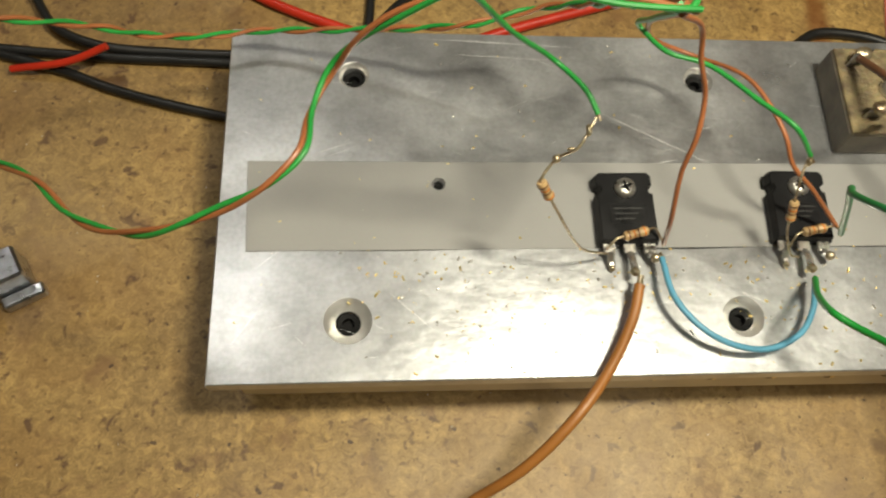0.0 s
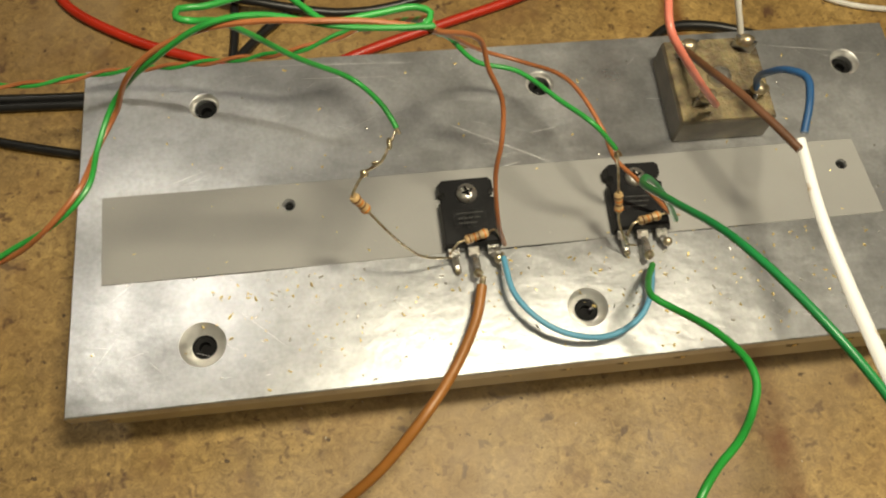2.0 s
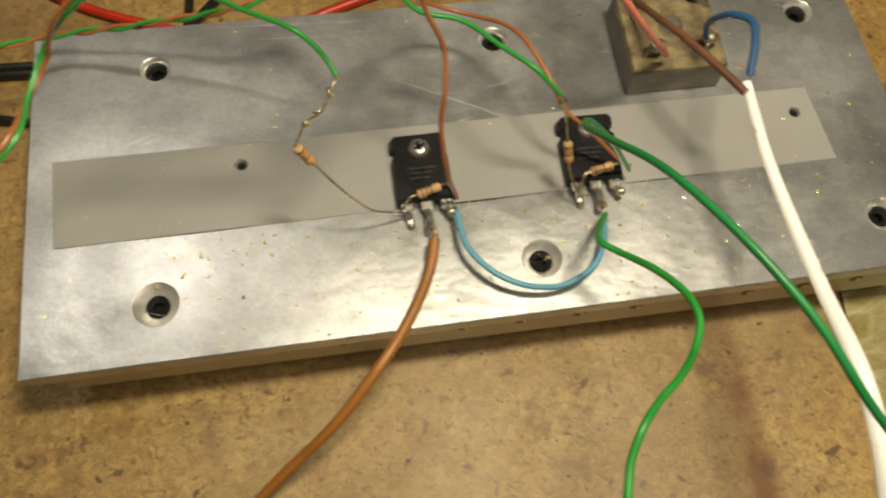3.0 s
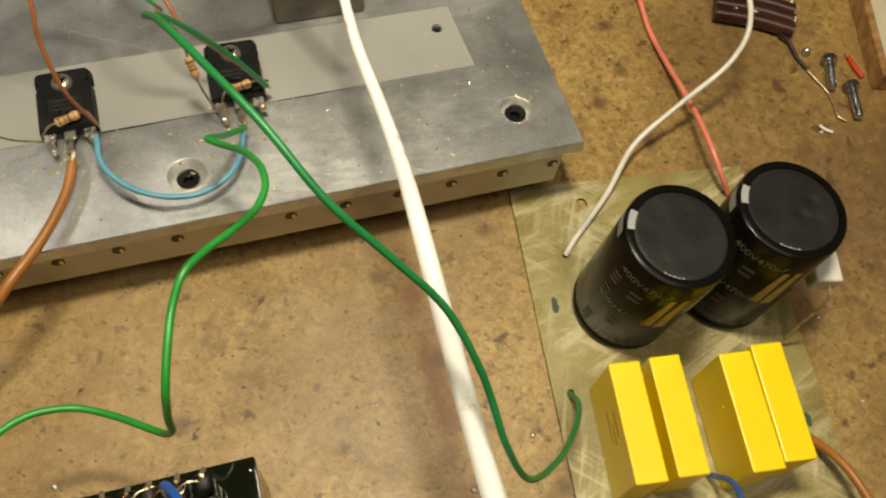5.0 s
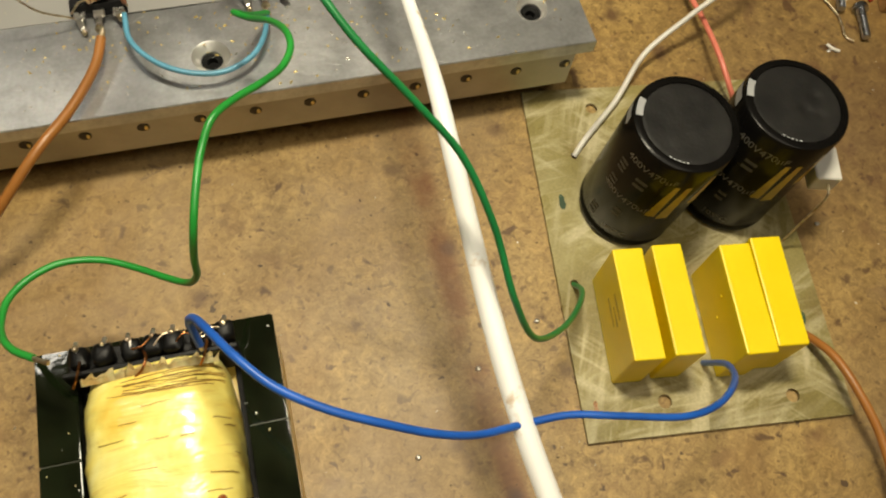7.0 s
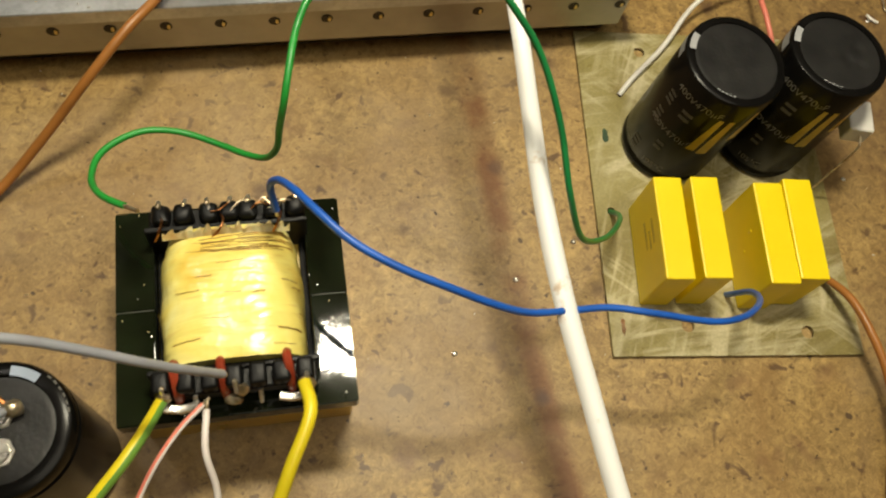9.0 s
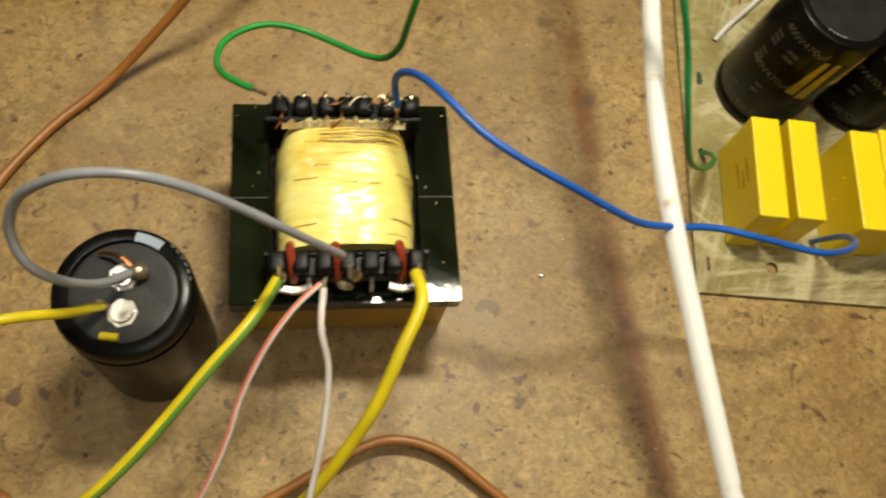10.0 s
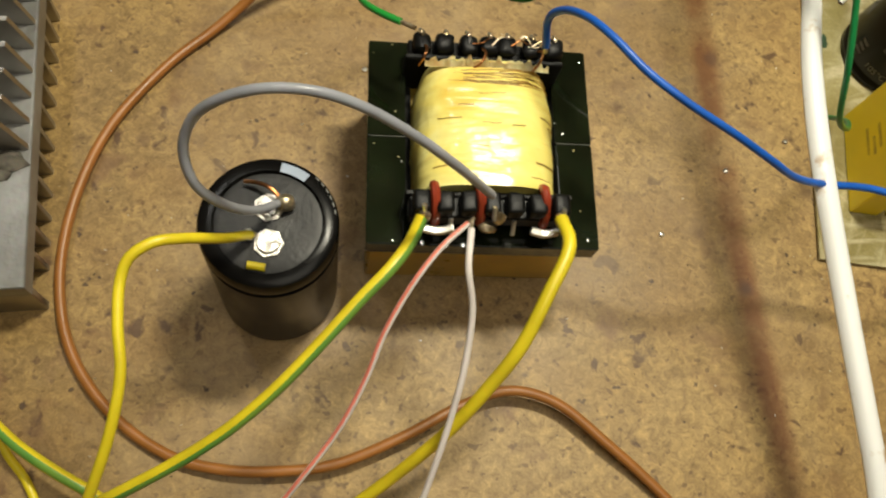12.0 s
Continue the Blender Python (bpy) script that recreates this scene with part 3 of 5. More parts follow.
# flat near-black strips draw the shade under the pad's lifted front edge
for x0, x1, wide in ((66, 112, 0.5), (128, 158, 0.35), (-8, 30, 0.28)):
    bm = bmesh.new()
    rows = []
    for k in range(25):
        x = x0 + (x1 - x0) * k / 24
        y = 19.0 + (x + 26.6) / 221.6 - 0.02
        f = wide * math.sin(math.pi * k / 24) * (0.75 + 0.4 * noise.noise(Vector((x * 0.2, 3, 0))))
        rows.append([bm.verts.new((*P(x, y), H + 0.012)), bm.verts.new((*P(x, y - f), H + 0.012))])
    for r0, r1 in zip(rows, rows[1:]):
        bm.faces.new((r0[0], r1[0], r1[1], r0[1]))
    part("pad_gap_shade", bm, M["hole"], plate_root, "flat dark strip for the shade under the lifted pad edge")

FINE = []
for k in range(130):
    x, y = random.uniform(-30, 205), random.choice((random.uniform(48, 84), random.uniform(-12, 16)))
    a, l = random.choice((0.5, -0.5, 0.1, 2.6)) + random.uniform(-0.3, 0.3), random.uniform(0.8, 8)
    FINE.append((x, y, x + l * math.cos(a), y + l * math.sin(a), random.uniform(0.06, 0.16)))
for x0, y0, x1, y1, w in ((71.9, 61.0, 100.9, 45.2, 0.28), (-9.5, 47.8, 0.8, 51.5, 0.35), (-6.0, 47.0, 1.5, 50.0, 0.2), (173.1, 81.0, 212.0, 74.0, 0.3), (20, 86, 66, 83.5, 0.35), (30, 80.5, 58, 79.0, 0.3), (96, 55.6, 104, 57.0, 0.3), (84, 44.5, 92, 46.5, 0.25), (40, 60, 52, 66, 0.15), (-24, 14, -15, 22, 0.2), (-29, -6, -22, 4, 0.2), (10, 8, 22, -3, 0.15), *FINE):
    a, b = Vector((*P(x0, y0), 0)), Vector((*P(x1, y1), 0))
    side = (b - a).normalized().cross(Vector((0, 0, 1))) * w / 2
    bm = bmesh.new()
    n = 10
    rows = []
    for k in range(n + 1):
        q = a.lerp(b, k / n) + side * 1.2 * noise.noise(Vector((x0, k * 0.6, y0)))
        f = 1 - 0.8 * abs(2 * k / n - 1) ** 2
        rows.append([bm.verts.new((*(q + side * f).xy, H + 0.004)), bm.verts.new((*(q - side * f).xy, H + 0.004))])
    for r0, r1 in zip(rows, rows[1:]):
        bm.faces.new((r0[0], r1[0], r1[1], r0[1]))
    part("scratch", bm, M["scratch"], plate_root, "bright scratch in the metal")


# ---- power transistors ----
def leg_path(x, y0):
    return [Vector((x, y0 + 1, 2.6)), Vector((x, y0 - 2, 2.6)), Vector((x, y0 - 3.0, 3.2)), Vector((x, y0 - 5.5, 4.2)), Vector((x, y0 - 8.5, 4.6))]


def transistor(x, y, turn):
    """Origin at the middle of the package's underside."""
    root = thing("transistor", x, y, H + 0.3, "black plastic power transistor screwed down on the grey pad", "transistor", turn, "power transistors")
    bm = bmesh.new()
    w, l, t = 8.0, 10.3, 5.0
    outer = []
    for k in range(9):
        outer.append((-w + 1.25 * math.sin(math.pi * k / 8), 5.0 + 1.6 * math.cos(math.pi * k / 8)))
    left = [(px, py) for px, py in outer]
    right = [(-px, py) for px, py in reversed(outer)]
    loop = [(-w, -l), (w, -l)] + right + [(w, 9.2), (w - 1.0, l), (-w + 1.0, l), (-w, 9.2)] + left
    loop = [q for k, q in enumerate(loop) if k == 0 or (abs(q[0] - loop[k - 1][0]) + abs(q[1] - loop[k - 1][1])) > 1e-3]
    rings = []
    for z, inset in ((0, 0.25), (2.2, 0.0), (2.4, 0.0), (t - 0.15, 0.45), (t, 0.6)):
        f = lambda v, lim: v - inset * (1 if v > 0 else -1) if abs(v) > 0.6 * lim else v
        rings.append([bm.verts.new((f(px, w), f(py, l), z)) for px, py in loop])
    for a, b in zip(rings, rings[1:]):
        for k in range(len(loop)):
            j = (k + 1) % len(loop)
            bm.faces.new((a[k], a[j], b[j], b[k]))
    bm.faces.new(rings[0][::-1])
    bm.faces.new(rings[-1])
    part("package", bm, M["epoxy"], root)
    part("ink_panel", box(-4.5, 4.8, -5.2, 0.4, 5.005, 5.05), M["ink"], root, "darker marking panel")
    for k in range(3):
        part("print_bar", box(-3.6, 3.9 - k, -1.0 - 1.5 * k, -0.6 - 1.5 * k, 5.05, 5.08), M["faint"], root)
    head = [(2.9, 5.0), (3.0, 5.4), (2.7, 6.3), (1.8, 6.9), (1.3, 7.0), (1.2, 6.2), (0, 6.1)]
    part("screw", lathe(head, 0, 5.0, 24), M["tin"], root, "shiny cross-head screw", smooth=True)
    for a in (20, 110):
        # near-black bar painted as the shade in the cross slot
        s = box(-1.7, 1.7, -0.28, 0.28, 6.3, 7.02)
        bmesh.ops.rotate(s, verts=s.verts, cent=(0, 0, 0), matrix=Matrix.Rotation(radians(a), 3, "Z"))
        bmesh.ops.translate(s, verts=s.verts, vec=(0, 5.0, 0))
        part("screw_slot", s, M["hole"], root)
    for k, lx in enumerate((-5.45, 0, 5.45)):
        p = leg_path(lx, -l)
        if k == 0:
            p = p[:3] + [Vector((lx + 0.3, -l - 4.4, 1.6)), Vector((lx + 0.6, -l - 6.0, 1.0))]
        if k == 2:
            p = p[:3] + [Vector((lx + 0.9, -l - 4.2, 3.6))]
        leg = tube(p, 1.0, 6, flat=0.4)
        part("lead", leg, M["tin"], root)
        part("solder_blob", blob(p[-1], 1.25 if k else 0.9, 3 + k), M["solder"], root, smooth=True)
        part("shoulder", box(lx - 1.6, lx + 1.6, -l - 2.4, -l + 0.2, 2.2, 3.0, 0.15), M["tin"], root)
    return root


def blob(c, r, seed=1, stretch=(1, 1, 1)):
    """A lump of solder."""
    bm = bmesh.new()
    bmesh.ops.create_icosphere(bm, subdivisions=2, radius=r)
    for v in bm.verts:
        k = 1 + 0.35 * noise.noise(v.co * (1.1 / r) + Vector((seed * 7.1, seed * 3.3, 0)))
        v.co = Vector((v.co.x * k * stretch[0], v.co.y * k * stretch[1], v.co.z * k * stretch[2])) + Vector(c)
    return bm


def resistor(name, a, b, body_at, length, r, bands, extra_a=None, extra_b=None, label="small beige resistor with colour bands on bare leads"):
    """A small axial resistor on a straight line from a to b, its leads going on to the extra points."""
    a, b = Vector(a), Vector(b)
    root = thing(name, *a, label, "resistor")
    d = (b - a).normalized()
    c = a + d * body_at
    prof = [(-0.5, 0.3), (-0.5, 0.75), (-0.42, 1.0), (-0.25, 1.0), (-0.18, 0.85), (0.18, 0.85), (0.25, 1.0), (0.42, 1.0), (0.5, 0.75), (0.5, 0.3)]
    q = d.to_track_quat("Z", "Y").to_matrix()
    bm = lathe([(r * w, length * s) for s, w in prof], 0, 0, 16)
    bmesh.ops.transform(bm, matrix=Matrix.Translation(c - a) @ q.to_4x4(), verts=bm.verts)
    core = part("resistor_body", bm, M["beige"], root, smooth=True)
    for s, mat in bands:
        w = 0.9 if abs(s) < 0.2 else 1.04
        bm = lathe([(r * w * 0.9, length * (s - 0.035)), (r * w, length * (s - 0.035)), (r * w, length * (s + 0.035)), (r * w * 0.9, length * (s + 0.035))], 0, 0, 16)
        bmesh.ops.transform(bm, matrix=Matrix.Translation(c - a) @ q.to_4x4(), verts=bm.verts)
        part("band", bm, M[mat], core, smooth=True)
    la = [Vector(v) - a for v in (extra_a or [])] + [Vector((0, 0, 0)), c - a - d * length * 0.45]
    lb = [c - a + d * length * 0.45, b - a] + [Vector(v) - a for v in (extra_b or [])]
    for pts in (la, lb):
        part("lead", tube(spline(pts, 0.8), 0.33, 6), M["solder"], root, smooth=True)
    return root


transistor(74.0, 29.6, 0.5)
transistor(122.2, 30.2, -1.5)


# ---- the bridge rectifier ----
def rectifier():
    root = thing("bridge_rectifier", 152, 62.5, H, "square grimy bridge rectifier with soldered tag terminals", "rectifier", -0.5)
    part("case", box(-14.3, 14.3, -14.3, 14.3, 0, 10.6, 0.6), M["rect_case"], root, "dull grey metal case")
    lid = box(-13.9, 13.9, -13.9, 13.9, 10.2, 11.3, 0.3)
    part("resin", lid, M["rect"], root, "dirty cast resin top")
    for k, (tx, ty, a) in enumerate(((-8.5, 9.0, 20), (9.0, 9.5, -30), (-7.0, -8.5, 10), (9.0, -7.0, 60))):
        bm = box(-3.2, 3.2, -0.4, 0.4, 11, 16.5 if k < 2 else 15, 0.2)
        bmesh.ops.rotate(bm, verts=bm.verts, cent=(0, 0, 0), matrix=Matrix.Rotation(radians(a), 3, "Z"))
        bmesh.ops.translate(bm, verts=bm.verts, vec=(tx, ty, 0))
        part("terminal", bm, M["steel"], root, "grey tag terminal")
        part("solder_blob", blob((tx, ty, 15.5), 2.1, k + 11, (1.2, 1, 0.8)), M["solder"], root, smooth=True)
    head = [(3.4, 11.3), (3.5, 12.2), (2.9, 13.4), (1.6, 14.0), (0, 13.6)]
    part("screw", lathe(head, 0, 0, 24), M["tin"], root, "shiny mounting screw", smooth=True)
    return root


rectifier()


# ---- capacitor board ----
BX, BY, BT = 236.0, -73.4, -6.5
board = thing("circuit_board", BX, BY, 0, "bare yellowish laminate circuit board lying copper side down", "circuit board", BT)


def B(x, y):
    c, s = math.cos(radians(-BT)), math.sin(radians(-BT))
    dx, dy = x - BX, y - BY
    return dx * c - dy * s, dx * s + dy * c


bh = [(*B(224.0, -19.8), 2.0, 2.0, 0.3), (*B(214.4, -121.7), 2.1, 2.1, 0.3), (*B(253.5, -128.4), 2.1, 2.1, 0.3), (*B(198.8, -80.4), 1.3, 1.3, 0.3), (*B(212.5, -36.6), 1.2, 1.2, 0.3)]
part("laminate", drilled_plate([(-41.3, -60.2), (41.3, -60.2), (41.3, 60.2), (-41.3, 60.2)], bh, 0.75, 1.7, 0.1), M["pcb"], board)
for px, py in ((-34, -50), (35, -51), (-33, 48), (34, 50), (0, -8), (-12, 30), (18, -34)):
    part("solder_bump", lathe([(0, 0), (0.5, 0), (1.1, 0.76), (0, 0.76)], px, py, 10), M["solder"], board)
for px, py, w, l in ((203.5, -52.5, 2.2, 6.0), (266.5, -106.0, 2.4, 4.5), (193.5, -119.5, 1.6, 5.5)):
    bx, by = B(px, py)
    bm = bmesh.new()
    bmesh.ops.create_circle(bm, cap_ends=True, segments=14, radius=1)
    for k, v in enumerate(bm.verts):
        v.co = Vector((bx + v.co.x * w / 2 * random.uniform(0.6, 1.2), by + v.co.y * l / 2 * random.uniform(0.8, 1.15), 1.706))
    part("mark", bm, M["stain"] if l < 5.2 or l > 5.8 else M["copper_mark"], board, "dark green ink mark" if l != 5.5 else "bare copper patch")


# ---- capacitors ----
def can(name, x, y, z, h, r, turn, label, up=True, dents=()):
    root = thing(name, x, y, z, label, "capacitor", turn, "large electrolytic capacitors")
    prof = [(0, 0), (r - 1.5, 0), (r - 0.4, 0.5), (r, 1.6), (r, 2.6), (r - 0.5, 3.4), (r - 0.5, 4.0), (r, 5.0), (r, h - 1.6), (r - 0.4, h - 0.4), (r - 1.2, h), (r - 2.6, h - 0.05), (r - 2.8, h - 0.5)]
    if not up:
        prof = [(0, 0), (r - 1.5, 0), (r - 0.4, 0.5), (r, 1.6), (r, h - 7.0), (r - 0.7, h - 6.2), (r - 0.7, h - 5.4), (r, h - 4.6), (r, h - 1.6), (r - 0.4, h - 0.5), (r - 1.4, h), (r - 3.4, h), (r - 3.8, h - 0.9)]
    sleeve = part("sleeve", lathe(prof, 0, 0, 64), M["sleeve"], root, "glossy black plastic sleeve", smooth=True)
    e = prof[-1]
    disc = lathe([(e[0] + 0.05, e[1])] + [(e[0] - 0.6 - (e[0] - 0.8) * k / 14, e[1] + 0.12 + 0.13 * k / 14) for k in range(14)] + [(0, e[1] + 0.25)], 0, 0, 64)
    for v in disc.verts:
        v.co.z += 0.10 * noise.noise(Vector((v.co.x * 0.22 + x, v.co.y * 0.22, 1.0)))
        for dx, dy, depth, wide in dents:
            v.co.z -= depth * math.exp(-((v.co.x - dx) ** 2 + (v.co.y - dy) ** 2) / wide ** 2)
    part("end_disc", disc, M["captop"], root, "dull black end disc", smooth=True)
    return root, sleeve


def wrap_patch(r, a0, a1, z0, z1, seg=8, skew=0.0, taper=0.0):
    """A printed patch on the side of a round can, between two angles (degrees)."""
    bm = bmesh.new()
    rows = []
    for s in (0, 1):
        angles = [radians((a0 + a1) / 2 + (a1 - a0) * (k / seg - 0.5) * (1 - taper * s) + skew * s) for k in range(seg + 1)]
        rows.append([bm.verts.new(((r + 0.06) * math.cos(a), (r + 0.06) * math.sin(a), z0 + (z1 - z0) * s)) for a in angles])
    for k in range(seg):
        bm.faces.new((rows[0][k], rows[0][k + 1], rows[1][k + 1], rows[1][k]))
    return bm


def top_patch(r0, r1, a0, a1, z, seg=8):
    bm = bmesh.new()
    rows = [[bm.verts.new((r * math.cos(radians(a0 + (a1 - a0) * k / seg)), r * math.sin(radians(a0 + (a1 - a0) * k / seg)), z)) for k in range(seg + 1)] for r in (r0, r1)]
    for k in range(seg):
        bm.faces.new((rows[0][k], rows[0][k + 1], rows[1][k + 1], rows[1][k]))
    return bm


def wrapped_text(word, r, a_mid, z, size, mat, parent):
    """Letters bent round a can, reading upright from outside."""
    cu = bpy.data.curves.new("lettering", "FONT")
    cu.body, cu.size, cu.align_x = word, size * MM, "CENTER"
    tmp = new("lettering", cu)
    bpy.context.view_layer.update()
    me = bpy.data.meshes.new_from_object(tmp.evaluated_get(bpy.context.evaluated_depsgraph_get()))
    bpy.data.objects.remove(tmp)
    for v in me.vertices:
        a = radians(a_mid) + v.co.x / (r * MM)
        v.co = Vector(((r + 0.07) * MM * math.cos(a), (r + 0.07) * MM * math.sin(a), z * MM + v.co.y))
    me.materials.append(mat)
    ob = new("lettering", me)
    ob.parent = parent
    return ob


for cx, cy, rx, ry in ((223.6, -56.8, 2.0, 3.0), (257.3, -58.6, -0.5, 2.6)):
    c, sleeve = can("electrolytic_capacitor", cx, cy, 1.7, 50.5, 15.5, 0, "tall black electrolytic capacitor with gold print, standing slightly askew", dents=() if cx < 240 else ((2.0, -2.5, 0.5, 2.2), (6.5, 1.5, 0.45, 1.8), (5.5, -4.5, 0.35, 1.4)))
    c.matrix_world = pose(cx * MM, cy * MM, 0.0017, rx, ry)
    # pale arcs paint the glints of embossed letters along the rim
    for k in range(5):
        part("rim_glint", top_patch(12.5 + 0.12 * (k % 2), 12.9, 226 + 5.5 * k, 229.5 + 5.5 * k, 50.50), M["mark"], c, "pale arc drawn for a glint on the embossed rim")
    part("polarity_mark", top_patch(12.7, 14.7, 138, 162, 50.62), M["mark"], c, "pale grey minus mark")
    part("polarity_stripe", wrap_patch(15.5, 138, 162, 45, 49.2), M["mark"], sleeve)
    for a0, a1, z0, z1, skew in ((243, 254, 23, 41.5, 5), (257, 270, 22, 41.5, 3), (281, 292, 30, 45, 4)):
        part("gold_flash", wrap_patch(15.5, a0, a1, z0, z1, skew=skew, taper=0.5), M["gold"], sleeve, "gold printed flash")
    for k, z in enumerate((42.0, 24.0)):
        wrapped_text("400V470µF", 15.5, 221 - 6 * k, z, 3.6, M["print"], sleeve)
    for z in (36.5, 33.8, 18.2, 15.5):
        part("print_bar", wrap_patch(15.5, 212, 219 + z * 0.2, z, z + 1.4), M["faint_print"], sleeve)
    for z in (38.0, 29.0, 11.0):
        for j in range(3):
            part("print_bar", wrap_patch(15.5, 186, 197, z - 2.0 * j, z - 2.0 * j + 1.1), M["faint_print"], sleeve)
    wrapped_text("105°C", 15.5, 226, 6.4, 3.2, M["print"], sleeve)

for x, y, w, turn, lean in ((206.9, -97.4, 9.0, -7.5, 0), (218.6, -98.4, 8.9, -7.5, 0), (238.7, -102.3, 9.4, -7.2, 0), (248.5, -102.0, 9.3, -7.8, 0)):
    f = thing("film_capacitor", x, y, 1.7, "bright yellow box film capacitor standing on the board", "capacitor", turn, "yellow film capacitors")
    part("box", box(-w / 2, w / 2, -16.6, 16.6, 0.2, 23.6, 0.5, seg=2), M["yellowbox"], f)
    if x < 210:
        for z0, y0, y1 in ((17.5, -3, 5), (14.5, -4, 2), (11.5, -3, 6)):
            part("print_bar", box(-w / 2 - 0.03, -w / 2 - 0.005, y0, y1, z0, z0 + 1.3), M["faint_brown"], f, "faint brown print")
    if 230 < x < 245:
        for py, pz in ((3.0, 17.0), (-1.5, 11.0)):
            part("mould_pip", blob((-w / 2, py, pz), 0.55, 4, (0.5, 1, 1)), M["yellowbox"], f, smooth=True)
    for ly in (-13.5, 13.5):
        part("lead", box(-0.4, 0.4, ly - 0.4, ly + 0.4, -0.2, 0.4), M["tin"], f)

w = thing("ceramic_resistor", 274.0, -69.5, 1.7, "white ceramic power resistor standing on its leads at the board's edge", "resistor", -14)
part("ceramic_body", box(-3.9, 3.9, -5.6, 5.6, 25, 32, 0.4), M["ceramic"], w)
part("lead", tube(spline([(1.0, -5.6, 28.6), (0.8, -8.5, 28), (-2.0, -12, 12), (-4, -14, 0.0)], 1), 0.4, 6), M["solder"], w)
part("lead", tube(spline([(0.0, 5.6, 28.6), (-0.2, 8.0, 28), (-0.5, 8.6, 12), (-0.6, 8.8, 0.0)], 1), 0.4, 6), M["solder"], w)


# ---- the transformer ----
def transformer():
    x0, x1, y0, y1 = 51.2, 108.0, -139.4, -84.0
    cx, cy = (x0 + x1) / 2, (y0 + y1) / 2
    root = thing("transformer", cx, cy, 0, "ferrite transformer with a yellow taped winding and black bobbin", "transformer", -0.6)
    hx, hy = (x1 - x0) / 2, (y1 - y0) / 2
    zt = 37.6
    part("tape_band", box(-hx + 1.2, hx - 0.3, -hy + 4.2, hy - 0.4, 0, 31.6, 0.6), M["tape"], root, "yellow tape round the core")
    # two halves of the core, each a yoke with two limbs, leave a window for the winding
    for sy, yoke in ((-1, 10.0), (1, 9.0)):
        y_out, y_in, y_mid = sy * hy, sy * (hy - yoke), 0.6 - 0.03 * -sy
        u = [(-hx, y_mid), (-hx, y_out), (hx, y_out), (hx, y_mid), (hx - 9.4, y_mid), (hx - 9.4, y_in), (-hx + 9.4, y_in), (-hx + 9.4, y_mid)]
        bm = bmesh.new()
        low = [bm.verts.new((px, py, 31.6)) for px, py in u]
        top = [bm.verts.new((px, py, zt)) for px, py in u]
        bm.faces.new(low[::-1])
        bm.faces.new(top)
        for k in range(8):
            bm.faces.new((low[k], low[(k + 1) % 8], top[(k + 1) % 8], top[k]))
        bmesh.ops.recalc_face_normals(bm, faces=bm.faces)
        bmesh.ops.bevel(bm, geom=bm.edges[:], offset=0.35, segments=2, affect="EDGES")
        part("core_half", bm, M["ferrite"], root, "glossy dark green ferrite core half")
    # low near-black strips: bobbin wall with the shade of the gap painted in
    for sx in (-1, 1):
        a, b = sorted((sx * (hx - 9.5), sx * 17.2))
        part("bobbin_gap_shade", box(a, b, -hy + 10.2, hy - 9.2, 31.7, 32.6, 0.2), M["hole"], root)
    # winding: a barrel whose axis runs front to back
    bm = bmesh.new()
    rings = []
    n, m = 72, 60
    for k in range(m + 1):
        y = -17.0 + 34.2 * k / m
        e = 1 - (0.15 if k > m / 2 else 0.03) * abs(2 * k / m - 1) ** 3
        ring = []
        for j in range(n):
            a = 2 * math.pi * j / n
            ca, sa = math.cos(a), math.sin(a)
            sq = (abs(ca) ** 3.4 + abs(sa) ** 3.4) ** (-1 / 3.4)
            wob = 1 + 0.022 * noise.noise(Vector((ca * 2, sa * 2, y * 0.16))) + 0.012 * noise.noise(Vector((ca * 2.4, sa * 2.4, y * 0.8))) + 0.016 * max(0, noise.noise(Vector((ca * 1.6 + 4, sa * 1.6, y * 0.55))) - 0.15)
            ring.append(bm.verts.new((17.3 * sq * ca * e * wob, y + 0.3 * noise.noise(Vector((ca, sa, y))), 33.5 + 17.0 * sq * sa * e * wob)))
        rings.append(ring)
    for a, b in zip(rings, rings[1:]):
        for j in range(n):
            bm.faces.new((a[j], a[(j + 1) % n], b[(j + 1) % n], b[j]))
    bm.faces.new(rings[0][::-1])
    bm.faces.new(rings[-1])
    part("winding", bm, M["winding"], root, "shiny yellow taped winding", smooth=True)
    # bobbin flanges with their pin rails
    for sy, rail_z in ((-1, 50.5), (1, 48.8)):
        ys = -17.2 if sy < 0 else 17.6
        part("flange", box(-19.8, 19.8, min(ys, ys + sy * 1.4), max(ys, ys + sy * 1.4), 30, 46.5, 0.3), M["bobbin"], root)
        yr = ys + sy * 1.4
        part("pin_rail", box(-19.0, 19.0, min(yr, yr + sy * 5.2), max(yr, yr + sy * 5.2), rail_z - 9, rail_z - 4.2, 0.5), M["bobbin"], root)
        posts = [-16.2 + 5.4 * k for k in range(7)] if sy < 0 else [-15.6, -10.2, -4.0, 0.8, 5.4, 11.8, 17.0]
        for k, px in enumerate(posts):
            wob = random.uniform(-0.4, 0.4)
            block = box(px - (2.0 if sy < 0 else 2.35), px + (2.0 if sy < 0 else 2.35), min(yr, yr + sy * 5.2), max(yr, yr + sy * 5.2), rail_z - 4.3, rail_z + wob, 0.9 if sy < 0 else 1.4, seg=3)
            for v in block.verts:
                v.co += (0.25 if sy < 0 else 0.7) * noise.noise_vector(v.co * 0.45 + Vector((k, 0, 0)))
            post = part("pin_post", block, M["bobbin"], root, "lumpy black pin block", smooth=True)
